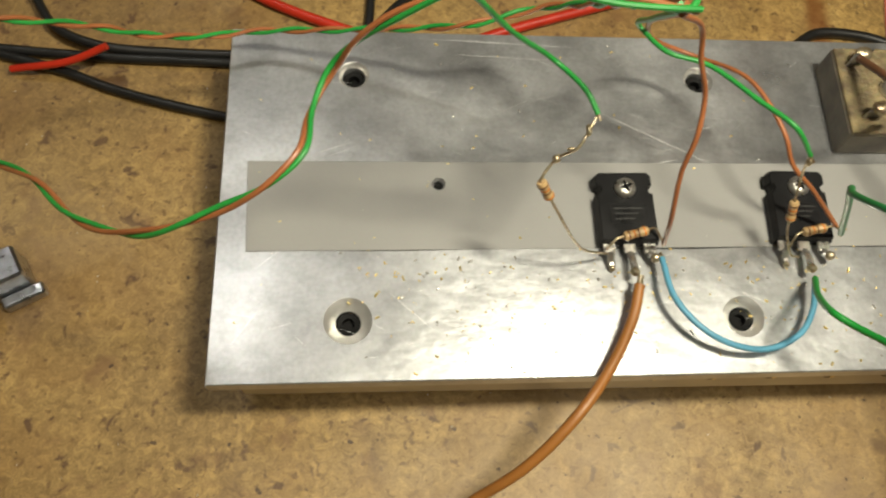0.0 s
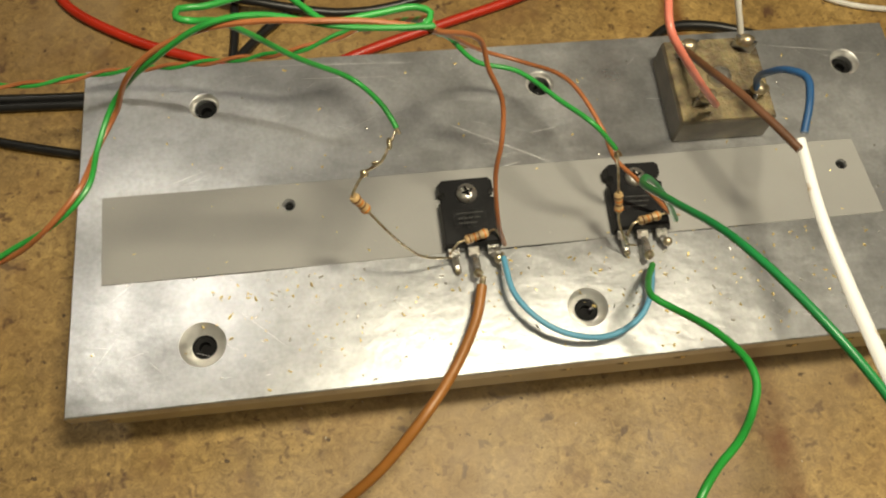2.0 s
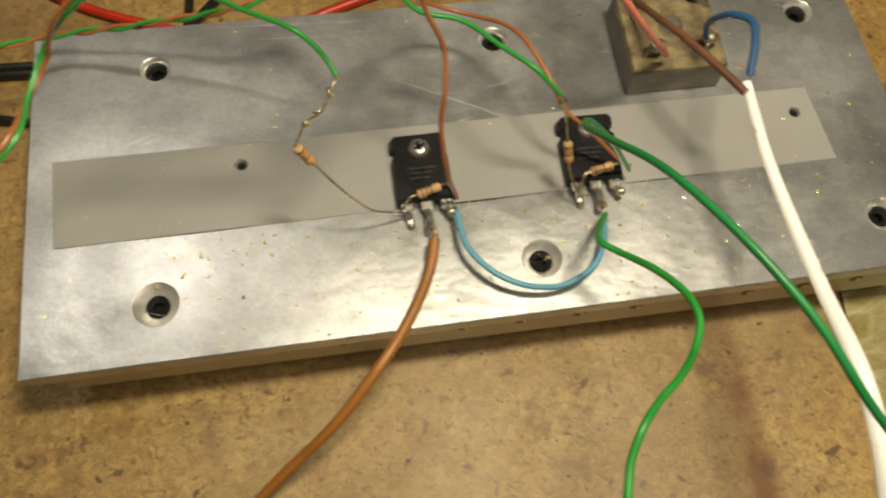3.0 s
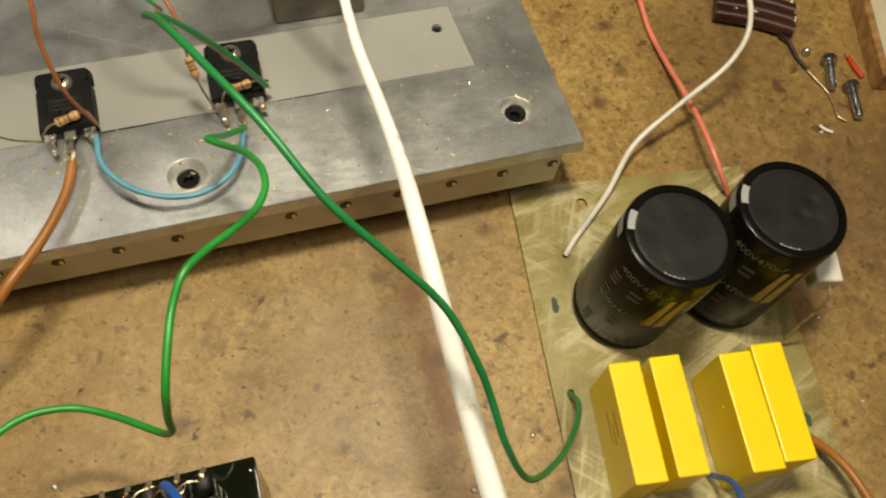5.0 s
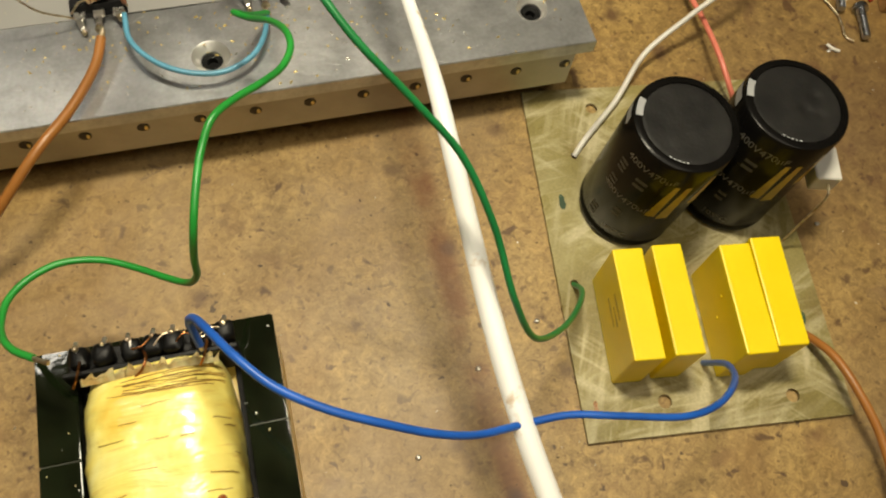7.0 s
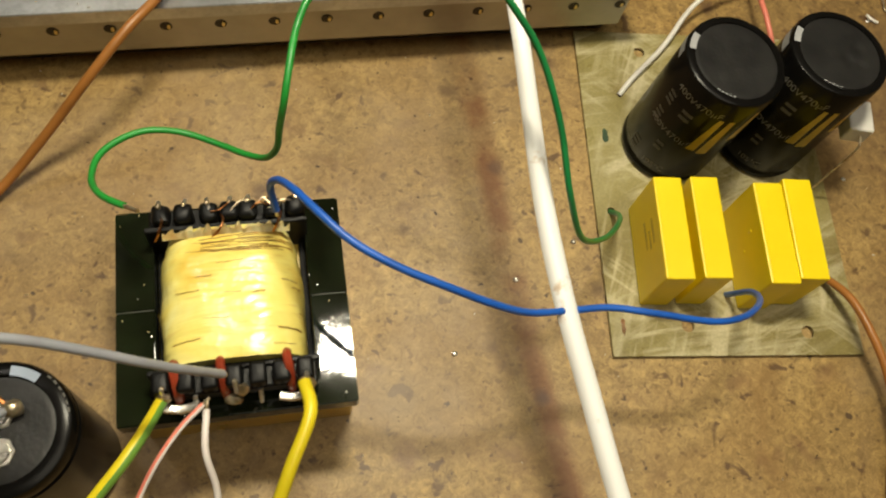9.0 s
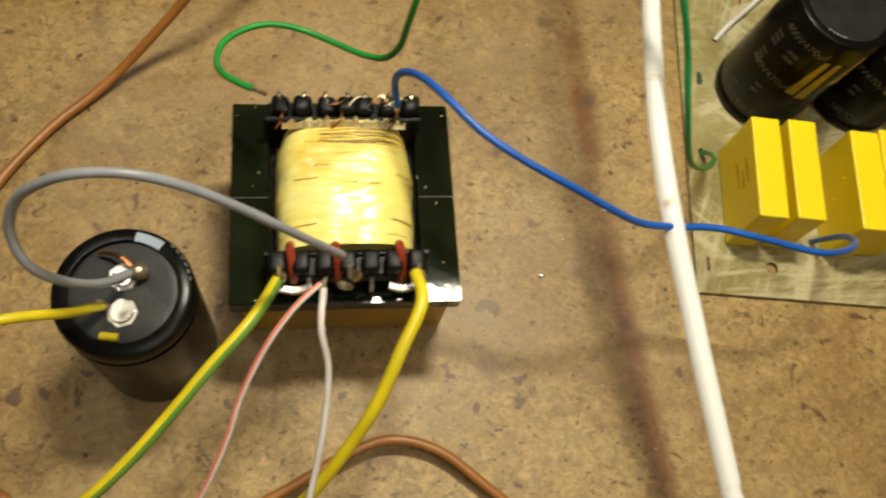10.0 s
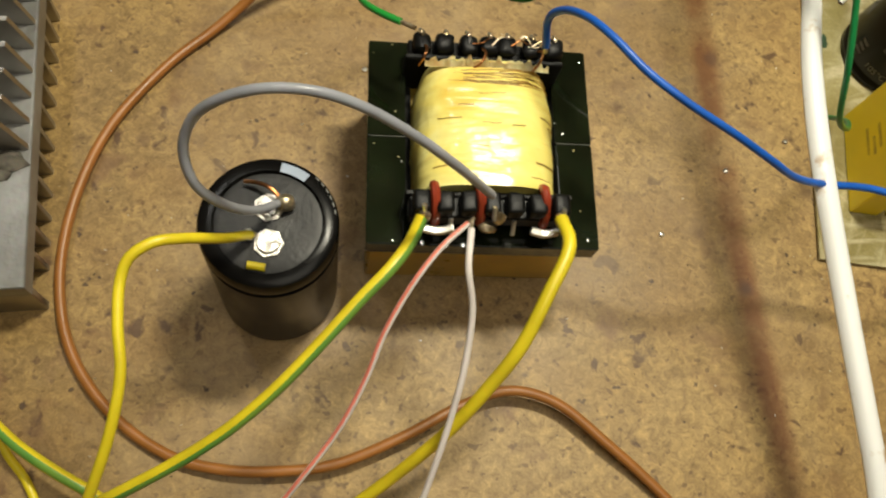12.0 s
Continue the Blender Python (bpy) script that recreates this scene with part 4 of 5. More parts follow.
            if sy < 0 and k not in (0, 3, 6):
                # near-black block painted as the shade in the post's slot
                part("post_slot", box(px - 0.7, px + 0.7, yr - 5.35, yr - 4.6, rail_z - 3.0, rail_z - 0.9, 0.2), M["hole"], post)
                continue
            lift = 0.4 if sy < 0 else -0.6
            pin = [Vector((px, yr + sy * 2.6, rail_z - 1)), Vector((px + wob, yr + sy * 4.6, rail_z + lift)), Vector((px + 2 * wob, yr + sy * 6.4, rail_z - 2.0))]
            part("pin", tube(pin, 0.6, 8), M["tin"], post, "tinned pin", smooth=True)
            part("solder_blob", blob((px + wob, yr + sy * 4.4, rail_z + 0.2), random.uniform(0.5, 0.85), k + 20 + 9 * sy, (1, 1, 0.7)), M["solder"], post, smooth=True)
        if sy < 0:
            for px in (-13.4, -2.9, 12.2):
                t = [Vector((px, ys + 0.6, 48.2)), Vector((px, ys - 0.8, 50.4)), Vector((px + 0.3, ys - 3.2, 50.2)), Vector((px + 0.5, ys - 6.0, 47.4)), Vector((px + 0.6, ys - 7.0, 44.2))]
                part("varnished_tube", tube(spline(t, 0.8), 1.15, 8), M["varnish"], root, "dark red varnished sleeve", smooth=True)
            for px, l in ((-12.4, 8.0), (13.0, 6.4)):
                bundle = [Vector((px - l / 2, yr - 7.2, 44.6)), Vector((px, yr - 7.8, 44.2)), Vector((px + l / 2, yr - 7.2, 44.8))]
                part("tinned_lug", tube(spline(bundle, 0.8), 1.1, 8, flat=0.8), M["tin"], root, "thick tinned wire end", smooth=True)
            for px in (-16.0, 1.6, 16.6):
                part("solder_blob", blob((px, yr - 5.6, 47.6), 1.9, int(px), (0.9, 0.8, 1.5)), M["solder"], root, smooth=True)
            part("solder_blob", blob((-0.6, yr - 7.0, 45.0), 1.7, 31, (1.4, 0.8, 0.9)), M["solder"], root, smooth=True)
            for px in (-9.2, 5.6):
                part("pin_stub", tube([Vector((px, yr - 5.4, 46)), Vector((px, yr - 7.8, 43.0))], 0.6, 8), M["tin"], root, "bright pin stub")
        else:
            for px, dx, lean in ((-15.6, 1.2, 0.8), (-1.5, 1.8, 0.0), (12.6, 1.4, 1.6)):
                t = [Vector((px - dx, ys - 3.4, 48.8)), Vector((px, ys - 2.2, 49.9 + lean)), Vector((px + dx * 0.6, ys + 0.4, 49.9 + lean)), Vector((px + 0.4, ys + 2.6, 48.4))]
                part("copper_lead", tube(spline(t, 0.6), 0.32, 6), M["copper"], root, "enamelled copper lead", smooth=True)
            for k in range(6):
                px = random.uniform(-17, 13)
                t = [Vector((px, yr + random.uniform(1.4, 4.8), 49.0)), Vector((px + random.uniform(1, 3), yr + random.uniform(1.4, 4.8), 49.5)), Vector((px + random.uniform(3, 6.5), yr + random.uniform(1.4, 4.8), 48.8))]
                part("tinned_strand", tube(spline(t, 0.7), random.uniform(0.15, 0.24), 6), M["solder"] if k % 3 else M["copper"], root, "soldered wire strand", smooth=True)
    # ragged end of the tape at the back
    bm = bmesh.new()
    rows = []
    for k in range(61):
        x = -15.2 + 30.6 * k / 60
        rag = 2.0 * noise.noise(Vector((k * 0.35, 2, 0))) + 1.1 * noise.noise(Vector((k * 1.3, 5, 0)))
        up = 0.9 * noise.noise(Vector((k * 0.5, 9, 0)))
        rows.append([bm.verts.new((x, 14.4, 48.9 - 0.004 * x * x)), bm.verts.new((x, 15.6 + 0.4 * rag, 50.0 + up - 0.006 * x * x)), bm.verts.new((x + 0.3 * rag, 16.6 + rag, 49.3 + 1.4 * up - 0.006 * x * x))])
    for a, b in zip(rows, rows[1:]):
        for j in range(2):
            bm.faces.new((a[j], b[j], b[j + 1], a[j + 1]))
    bmesh.ops.solidify(bm, geom=bm.faces[:], thickness=0.25)
    part("torn_tape", bm, M["torn"], root, "ragged pale end of the tape", smooth=True)
    # pale glue in the joints between the core halves, and specks on the varnish
    for gx in (-hx + 0.3, hx - 9.1):
        part("glue_line", box(gx, gx + 8.8, 0.52, 0.68, zt - 0.4, zt + 0.04), M["glue"], root, "pale line of glue in the core joint")
    for k in range(14):
        gx = random.choice((random.uniform(-hx + 1, -hx + 9.5), random.uniform(hx - 9.5, hx - 1)))
        part("speck", box(-0.5, 0.5, -0.5, 0.5, 0, 0.3), M["tin"] if k % 2 else M["torn"], root).matrix_local = Matrix.Translation(Vector((gx, random.uniform(-hy + 1, hy - 1), zt)) * MM) @ Matrix.Rotation(k, 4, "Z") @ Matrix.Diagonal((random.uniform(0.2, 0.55), random.uniform(0.15, 0.3), 0.5, 1))
    for k in range(34):
        near_back = k < 22
        y = random.uniform(9.5, 15) if near_back else random.uniform(-14, 9)
        t = []
        a0 = random.uniform(0.5, 1.3) if near_back else random.choice((random.uniform(0.3, 0.8), random.uniform(0.9, 1.9), random.uniform(1.9, 2.3)))
        a1 = a0 + (random.uniform(0.5, 1.3) if near_back else random.uniform(0.08, 0.4))
        for j in range(14):
            a = a0 + (a1 - a0) * j / 13
            ca, sa = math.cos(a), math.sin(a)
            sq = (abs(ca) ** 3.4 + abs(sa) ** 3.4) ** (-1 / 3.4)
            e = 1 - (0.15 if y > 0.4 else 0.03) * abs(2 * (y + 16.4) / 33.6 - 1) ** 3
            t.append(Vector((17.4 * sq * ca * e, y + 0.7 * math.sin(a * 2 + k) + 0.25 * noise.noise(Vector((a * 9, k, 0))), 33.5 + 17.1 * sq * sa * e)))
        part("tape_crease", tube(t, random.uniform(0.05, 0.14), 5), M["crease"], root, "brown crease in the tape", smooth=True)
    return root


transformer()

# ---- the inverted capacitor beside the transformer ----
c, sleeve = can("electrolytic_capacitor", 29.2, -138.7, 0, 50.0, 15.5, 0, "short fat black electrolytic capacitor standing upside down, lugs up", up=False)
part("polarity_mark", top_patch(12.0, 14.2, 52, 80, 50.03), M["bluegrey"], c, "blue-grey minus mark")
for lx, ly in ((0.2, -5.0), (0.0, 3.4)):
    bm = lathe([(0, 50.6), (2.3, 50.6), (2.5, 50.2), (2.5, 49.3)], lx, ly, 20)
    part("rivet", bm, M["tin"], c, "bright aluminium rivet", smooth=True)
    part("lug", lathe([(0, 49.3), (3.4, 49.3), (3.5, 49.55), (3.3, 49.75), (0, 49.75)], lx, ly, 7), M["tin"], c, "tinned solder lug")
part("solder_blob", blob((3.6, 4.0, 51.6), 2.2, 5, (1, 0.9, 0.9)), M["solder"], c, smooth=True)
part("copper_strands", tube(spline([(3, 4, 52), (0.5, 6.5, 53), (-3, 8.5, 51.5), (-5.5, 8.8, 51)], 0.8), 0.5, 6), M["copper"], c, smooth=True)
part("lug_tongue", box(-4.6, -3.2, -4.5, -2.8, 49.4, 53, 0.2), M["tin"], c)
part("yellow_offcut", tube([Vector((-4.0, -10.2, 50.4)), Vector((-0.2, -10.8, 50.4))], 0.9, 10), M["w_yellow"], c, "short yellow wire offcut")
for k in range(6):
    part("print_bar", top_patch(14.3, 14.9, 8 + 7 * k, 12 + 7 * k, 49.75), M["print"], c)


# ---- second heatsink with slanted fins ----
def finned_heatsink():
    root = thing("finned_heatsink", -29.8, -145.8, 0, "bare extruded aluminium heatsink with tall fins on both sides", "heatsink", 4.6)
    web = drilled_plate([(-90, 0), (0, 0), (0, 92), (-90, 92)], [(-13.0, 18.0, 2.4, 1.7, 0.7)], 14.0, 20.0, 0.3)
    part("web", web, M["alu_dull"], root, "flat aluminium web with a drilled hole")
    part("end_wall", box(-90, 0, 0.05, 2.2, 0, 13.95, 0.3), M["alu_side"], root)
    tagged(part("dust", dust_bm(), M["dust"], root, smooth=True), "grey fluffy dust", kind="stuff")
    # flat near-black disc drawn for the shade in a tapped hole
    part("tapped_hole_shade", lathe([(0, 0.0), (1.5, 0.0), (1.5, 0.15), (0, 0.15)], 0, 0, 16), M["hole"], root).matrix_local = pose(-0.012, -0.00005, 0.008, 90)
    for k in range(12):
        y = 10.6 + 7.0 * k
        part("lower_fin", box(-90, -0.4, y, y + 1.5, 0, 13.98, 0.15), M["alu_side"], root)
    for k in range(8):
        y = 36.5 + 7.35 * k
        bm = bmesh.new()
        q = [(-90, 20.0), (-0.6, 20.0), (-3.2, 33), (-90, 33)]
        fr = [bm.verts.new((x, y, z)) for x, z in q]
        bk = [bm.verts.new((x, y + 1.4, z)) for x, z in q]
        bm.faces.new(fr)
        bm.faces.new(bk[::-1])
        for j in range(4):
            bm.faces.new((fr[j], fr[(j + 1) % 4], bk[(j + 1) % 4], bk[j]))
        part("fin", bm, M["alu_side"], root)
    return root


def dust_bm():
    bm = bmesh.new()
    for k in range(26):
        c = (random.uniform(-45, -3), 34.0 + random.uniform(-5, 1.0), 20.2)
        b = bmesh.ops.create_icosphere(bm, subdivisions=2, radius=random.uniform(1.5, 3.2))
        for v in b["verts"]:
            kk = 1 + 0.5 * noise.noise(v.co * 0.8 + Vector((k, 0, 0)))
            v.co = Vector((v.co.x * kk * 1.6, v.co.y * kk, v.co.z * kk * 0.5)) + Vector(c)
    return bm


finned_heatsink()

# ---- wires ----
G = "bench wiring"
wire("brown_wire", [(74.6, 7.0, 38.3), (72.2, -1.3, 37.5), (64.8, -14.6, 37.5), (55.5, -26.2, 37.5), (43.5, -36.9, 30.5), (29.2, -44.6, 16.5), (16.0, -53.0, 6.0), (7.0, -60.5, 2.5), (-4.5, -71.5, 1.8), (-19.7, -93.9, 1.8), (-26.8, -118.7, 2.2), (-27.5, -140.1, 1.7), (-22.5, -157.9, 1.7), (-11.0, -173.5, 1.7), (3.8, -183.8, 2.0), (16.8, -187.4, 3.0), (30.7, -188.1, 3.6), (44.6, -186.7, 4.2), (61.6, -180.3, 5.2), (78.0, -172.1, 5.6), (90.4, -168.4, 5.6), (102.9, -171.5, 5.0), (116.4, -182.4, 4.3), (126.2, -191.0, 3.0), (140, -205, 1.8)], 1.42, M["w_brown"], "thick brown insulated wire looping across the bench", group=G, bare=(2.5, 0))
wire("light_blue_wire", [(81.5, 14.5, 38.0), (82.7, 3.0, 40.0), (88.9, -5.4, 40.0), (97.4, -9.7, 39.0), (106.6, -10.2, 38.0), (115.0, -6.3, 38.0), (119.3, -0.3, 38.0), (121.4, 7.0, 38.0)], 0.82, M["w_light_blue"], "pale blue wire bridging two transistors", group=G, bare=(1.5, 1.5))
wire("green_wire", [(121.7, 8.3, 38.0), (116.3, 0.5, 47.5), (112.6, -8.0, 59.5), (115.7, -11.0, 60.5), (121.2, -20.5, 69.5), (124.2, -30.0, 76.0), (124.2, -35.0, 77.0), (121.6, -40.3, 77.8), (116.2, -46.3, 81.0), (109.3, -51.6, 83.6), (104.5, -56.4, 85.0), (101.2, -62.3, 83.0), (99.0, -70.1, 82.0), (97.0, -77.4, 78.5), (95.0, -79.9, 68.0), (93.9, -79.5, 58.0), (90.9, -77.5, 50.0), (85.8, -73.3, 45.0), (79.0, -68.3, 42.5), (71.3, -64.3, 42.1), (66.4, -63.6, 43.4), (60.2, -64.2, 44.9), (53.9, -67.4, 46.1), (49.7, -72.1, 47.3), (48.6, -78.3, 49.3), (50.2, -84.1, 53.3), (53.8, -89.0, 57.0), (58.0, -92.0, 58.5)], 0.88, M["w_green"], "green wire from a transistor to the transformer", group=G, bare=(1.5, 4))
wire("dark_green_wire", [(130.5, 20.5, 39.5), (120.5, 18.0, 61.0), (108.6, 12.6, 83.0), (106.4, 9.6, 86.5), (107.0, -1.5, 99.5), (111.0, -15.0, 112.0), (117.5, -32.0, 119.5), (126.0, -48.0, 119.0), (134.1, -62.0, 112.8), (144.1, -71.2, 102.8), (153.0, -79.0, 92.0), (158.7, -90.5, 79.5), (161.8, -103.2, 67.0), (168.0, -108.4, 51.6), (180.2, -103.2, 36.4), (192.2, -92.6, 20.6), (198.2, -84.5, 8.0), (198.6, -80.5, 1.5)], 0.82, M["w_dark_green"], "dark green wire from a transistor to the board", group=G, bare=(2, 0))
wire("white_cable", [(154.6, 26.0, 70.0), (154.6, 6.0, 68.6), (156.2, -13.0, 68.0), (156.5, -31.0, 70.8), (155.4, -50.0, 76.8), (155.3, -64.0, 75.6), (156.2, -80.0, 68.3), (157.2, -97.0, 60.8), (157.9, -113.0, 57.0), (159.3, -131.0, 53.6), (161.6, -147.0, 49.7), (163.8, -164.0, 46.2), (166.2, -180.0, 42.6), (169.0, -197.0, 38.0), (175, -240, 22), (182, -300, 3)], 2.0, M["w_cable"], "white sheathed mains cable with brown scorch marks", "cable", G, flat=0.8, bulge=lambda k: 0.64 + 0.72 * min(1, k / 0.42))
wire("blue_wire", [(92.4, -95.9, 57.0), (91.6, -92.6, 64.0), (93.3, -93.9, 69.1), (96.8, -99.8, 75.5), (101.0, -106.7, 78.6), (107.4, -114.4, 78.6), (116.3, -120.5, 76.9), (128.2, -125.6, 73.0), (138.6, -128.7, 67.5), (147.9, -129.3, 60.5), (158.2, -128.3, 55.2), (170.1, -128.3, 53.7), (181.6, -130.9, 53.0), (198.8, -134.0, 49.7), (209.4, -132.2, 45.0), (219.9, -126.4, 36.0), (227.5, -118.7, 20.6), (230.0, -113.0, 1.5)], 0.92, M["w_blue"], "blue wire from the transformer over the white cable", group=G, bare=(1.5, 0))
wire("grey_wire", [(31.5, -135.2, 52.0), (27.4, -140.2, 60.0), (22.4, -142.8, 69.1), (17.7, -141.9, 76.5), (16.2, -138.0, 83.2), (18.5, -135.0, 89.7), (23.7, -134.2, 95.5), (31.3, -133.9, 99.3), (39.7, -134.0, 99.3), (47.7, -134.2, 95.1), (57.7, -135.4, 87.1), (67.2, -136.0, 75.7), (77.7, -134.4, 57.5)], 1.0, M["w_grey"], "grey wire arching from the capacitor to the transformer", group=G, bare=(2, 1))
wire("yellow_wire", [(25.6, -142.6, 51.8), (21.2, -146.6, 60.5), (14.4, -149.6, 68.3), (9.7, -151.3, 70.6), (5.6, -154.1, 69.9), (3.9, -158.0, 68.1), (3.9, -166.4, 66.5), (4.6, -174.4, 64.0), (2.9, -184.1, 59.7), (-1.0, -193.9, 52.8), (-9, -208, 38), (-25, -235, 1.2)], 1.1, M["w_yellow"], "yellow wire soldered to a capacitor lug", group=G, bare=(2, 0))
stripe = lambda a: 1 if 0.02 < a < 0.30 else 0
YG = [M["w_yellow"], M["w_stripe"]]
wire("earth_wire", [(63, -136.5, 48), (59.6, -144.6, 53.5), (56.0, -150.1, 55.0), (49.2, -157.1, 53.0), (40.1, -166.8, 49.3), (31.1, -175.3, 44.5), (21.8, -182.2, 39.2), (11.1, -188.2, 33.9), (1.3, -192.6, 28.6), (-19, -201, 16.0), (-45, -214, 2)], 1.5, YG, "yellow and green striped wire from the transformer", group=G, bare=(3, 0), mats=lambda a: 1 if 0.28 < a < 0.62 else 0)
wire("earth_wire", [(95, -136.5, 50), (95.8, -143.7, 52.5), (90.3, -155.3, 51.0), (84.9, -165.6, 45.4), (79.0, -173.0, 36.2), (71.5, -180.8, 26.6), (63.5, -187.2, 17.0), (57.0, -191.8, 9), (45, -200, 2.0), (25, -215, 1.8)], 1.6, YG, "yellow wire with a green stripe from the transformer", group=G, bare=(3, 0), mats=lambda a: 1 if 0.45 < a < 0.62 else 0)
wire("thin_pink_wire", [(72.7, -139.7, 54.0), (67.3, -144.7, 54.0), (61.3, -152.0, 52.0), (54.7, -162.7, 46.0), (51.5, -170.5, 41.0), (45.9, -180.7, 34.0), (35.9, -193.0, 25.0), (26.6, -203.2, 16.0), (15, -218, 1)], 0.7, [M["w_palepink"], M["w_pink"]], "thin white wire with a red stripe", group=G, bare=(2, 0), mats=lambda a: 1 if 0.05 < a < 0.28 else 0)
wire("thin_white_wire", [(73.4, -140.9, 54.0), (72.6, -150.0, 53.0), (74.0, -157.6, 48.0), (72.8, -169.0, 42.0), (70.1, -180.5, 34.0), (66.2, -192.9, 25.0), (62.0, -204.6, 16.0), (55, -222, 1)], 0.8, M["w_palepink"], "thin pale pink wire", group=G, bare=(2, 0))
wire("earth_wire", [(-75, -150, 2), (-48.6, -166.8, 6.0), (-39.8, -173.4, 8.0), (-30.3, -181.5, 10.0), (-19.9, -188.3, 11.0), (-11.7, -193.1, 10.0), (5, -206, 2.0)], 1.5, YG, "yellow and green striped wire end", group=G, mats=stripe)
wire("yellow_wire", [(-60, -160, 1.2), (-41.1, -171.7, 2.0), (-34.8, -182.9, 1.6), (-30.0, -188.8, 1.3), (-24, -200, 1.2)], 1.1, M["w_yellow"], "yellow wire lying on the bench", group=G)

wire("green_lead", [(27.5, 33.5, 127.0), (20.8, 29.6, 129.5), (17.0, 28.6, 130.5), (16.8, 26.4, 131.0), (19.0, 25.6, 131.0), (22.4, 29.6, 125.5), (26.2, 34.0, 116.1), (34.7, 37.4, 102.0), (46.0, 40.0, 88.5), (51.7, 32.0, 89.5), (54.1, 27.7, 87.5)], 0.62, M["w_bright_green"], "thin green wire soldered to a hanging resistor", group=G, bare=(0, 1.5))
wire("orange_lead", [(60.5, 27.0, 122.0), (73.3, 38.7, 101.5), (75.2, 36.9, 94.5), (78.9, 33.8, 85.3), (78.6, 27.5, 78.3), (77.4, 23.5, 70.4), (78.6, 17.5, 56.0), (82.2, 18.0, 38.8)], 0.6, M["w_orange"], "thin brown wire to the transistor lead", group=G, bare=(0, 1.5))
wire("green_lead", [(60.5, 25.0, 126.0), (65.0, 45.0, 97.0), (71.0, 60.0, 74.0), (76.0, 52.0, 75.5), (85.6, 48.6, 75.3), (94.0, 36.3, 79.5), (99.8, 28.0, 82.0), (106.4, 25.4, 74.0)], 0.62, M["w_bright_green"], "thin green wire to the second transistor", group=G, bare=(0, 3))
wire("orange_lead", [(60.8, 26.0, 124.0), (70.0, 55.0, 82.0), (82.0, 68.0, 57.0), (92.1, 66.0, 54.0), (102.1, 53.7, 61.6), (108.3, 37.9, 61.8), (111.3, 32.0, 57.1), (117.8, 27.3, 52.3), (128.8, 22.1, 41.0)], 0.6, M["w_orange"], "thin orange wire to the second transistor", group=G, bare=(0, 1.5))
wire("green_lead", [(34.5, 34.0, 127.0), (38.3, 28.4, 129.0), (42.0, 24.4, 130.0), (49.8, 25.1, 130.0), (57.8, 26.1, 130.0), (60.1, 24.7, 130.0), (58.8, 22.1, 130.0), (54.4, 21.9, 130.0)], 0.62, M["w_bright_green"], "thin green wire bent back on itself", group=G)
twisted("twisted_pair", [(-120, 50, 30), (-100, 42, 44), (-80.0, 31.3, 57.5), (-68.0, 23.0, 65.9), (-55.1, 10.0, 74.4), (-42.9, 3.0, 82.8), (-33.0, -0.2, 91.1), (-20.4, 0.8, 98.7), (-11.3, 2.3, 105.5), (-5.4, 7.5, 108.0), (-4.2, 16.8, 105.5), (-0.8, 24.0, 107.5), (6.5, 25.0, 118.6), (21.0, 24.4, 130.4), (30.8, 24.0, 132.5), (42.0, 22.2, 132.4), (51.4, 21.7, 131.4), (60.1, 21.5, 130.1)], 0.55, 0.16, M["w_bright_green"], M["w_orange"], "loosely twisted green and orange wires")
twisted("twisted_pair", [(-130, 48, 90), (-100, 55, 82), (-76.9, 60.7, 72.7), (-61.4, 66.5, 62.6), (-51.3, 71.0, 53.1), (-38.3, 77.5, 44.0), (-25.1, 80.4, 42.5), (-2.6, 76.5, 48.8), (18.4, 71.7, 56.7), (30.6, 67.8, 63.5), (48.1, 68.0, 70.5), (55.8, 60.2, 82.0), (59.5, 40, 108), (60.3, 27.7, 124.0)], 0.55, 0.3, M["w_bright_green"], M["w_orange"], "tightly twisted green and orange wires")

wire("pink_wire", [(145.7, 49.7, 50), (131.5, 41.5, 74), (122.5, 40.3, 88.0), (118.0, 43.5, 94.5), (119.6, 53.6, 95.0), (128, 80, 92), (160, 130, 70), (220, 135, 35), (272, 100, 8), (276.0, 62.0, 2.0), (274.3, 45.0, 1.6), (274.0, 29.3, 3.0), (272.4, 5.6, 8.6), (270.0, -13.8, 12.4), (271.0, -24, 9), (274.8, -29.0, 1.5)], 0.97, M["w_pink"], "coral pink wire from the rectifier to the board", group=G, bare=(1.5, 0))
wire("white_wire", [(160.7, 75.5, 47), (157.2, 81.1, 58), (157, 89, 66), (172, 122, 75), (215, 135, 70), (275, 90, 48), (294, 40, 37), (290.7, 17.5, 30.9), (283.5, 10.0, 24.2), (263.5, 1.8, 15.7), (246.6, -5.6, 8.6), (232.1, -19.9, 4.6), (216.8, -32.6, 3.4), (212.5, -36.6, 1.2)], 0.95, M["w_white"], "white wire from the rectifier to the board", group=G, bare=(1.5, 0))
wire("brown_core", [(142.2, 70.0, 48), (142.2, 56.7, 58), (143.8, 44.6, 66), (148.9, 31.2, 70), (153.0, 22.6, 71)], 1.1, M["w_brown_dull"], "brown cable core to the rectifier", group=G, bare=(1.5, 0))
wire("blue_core", [(160.7, 54.8, 46), (158.3, 55.4, 52), (155.7, 51.1, 62), (157.0, 46.4, 70), (159.5, 41.8, 73), (158.5, 35.6, 73), (155.4, 27.1, 71)], 1.0, M["w_dark_blue"], "dull blue cable core to the rectifier", group=G, bare=(1.5, 0))
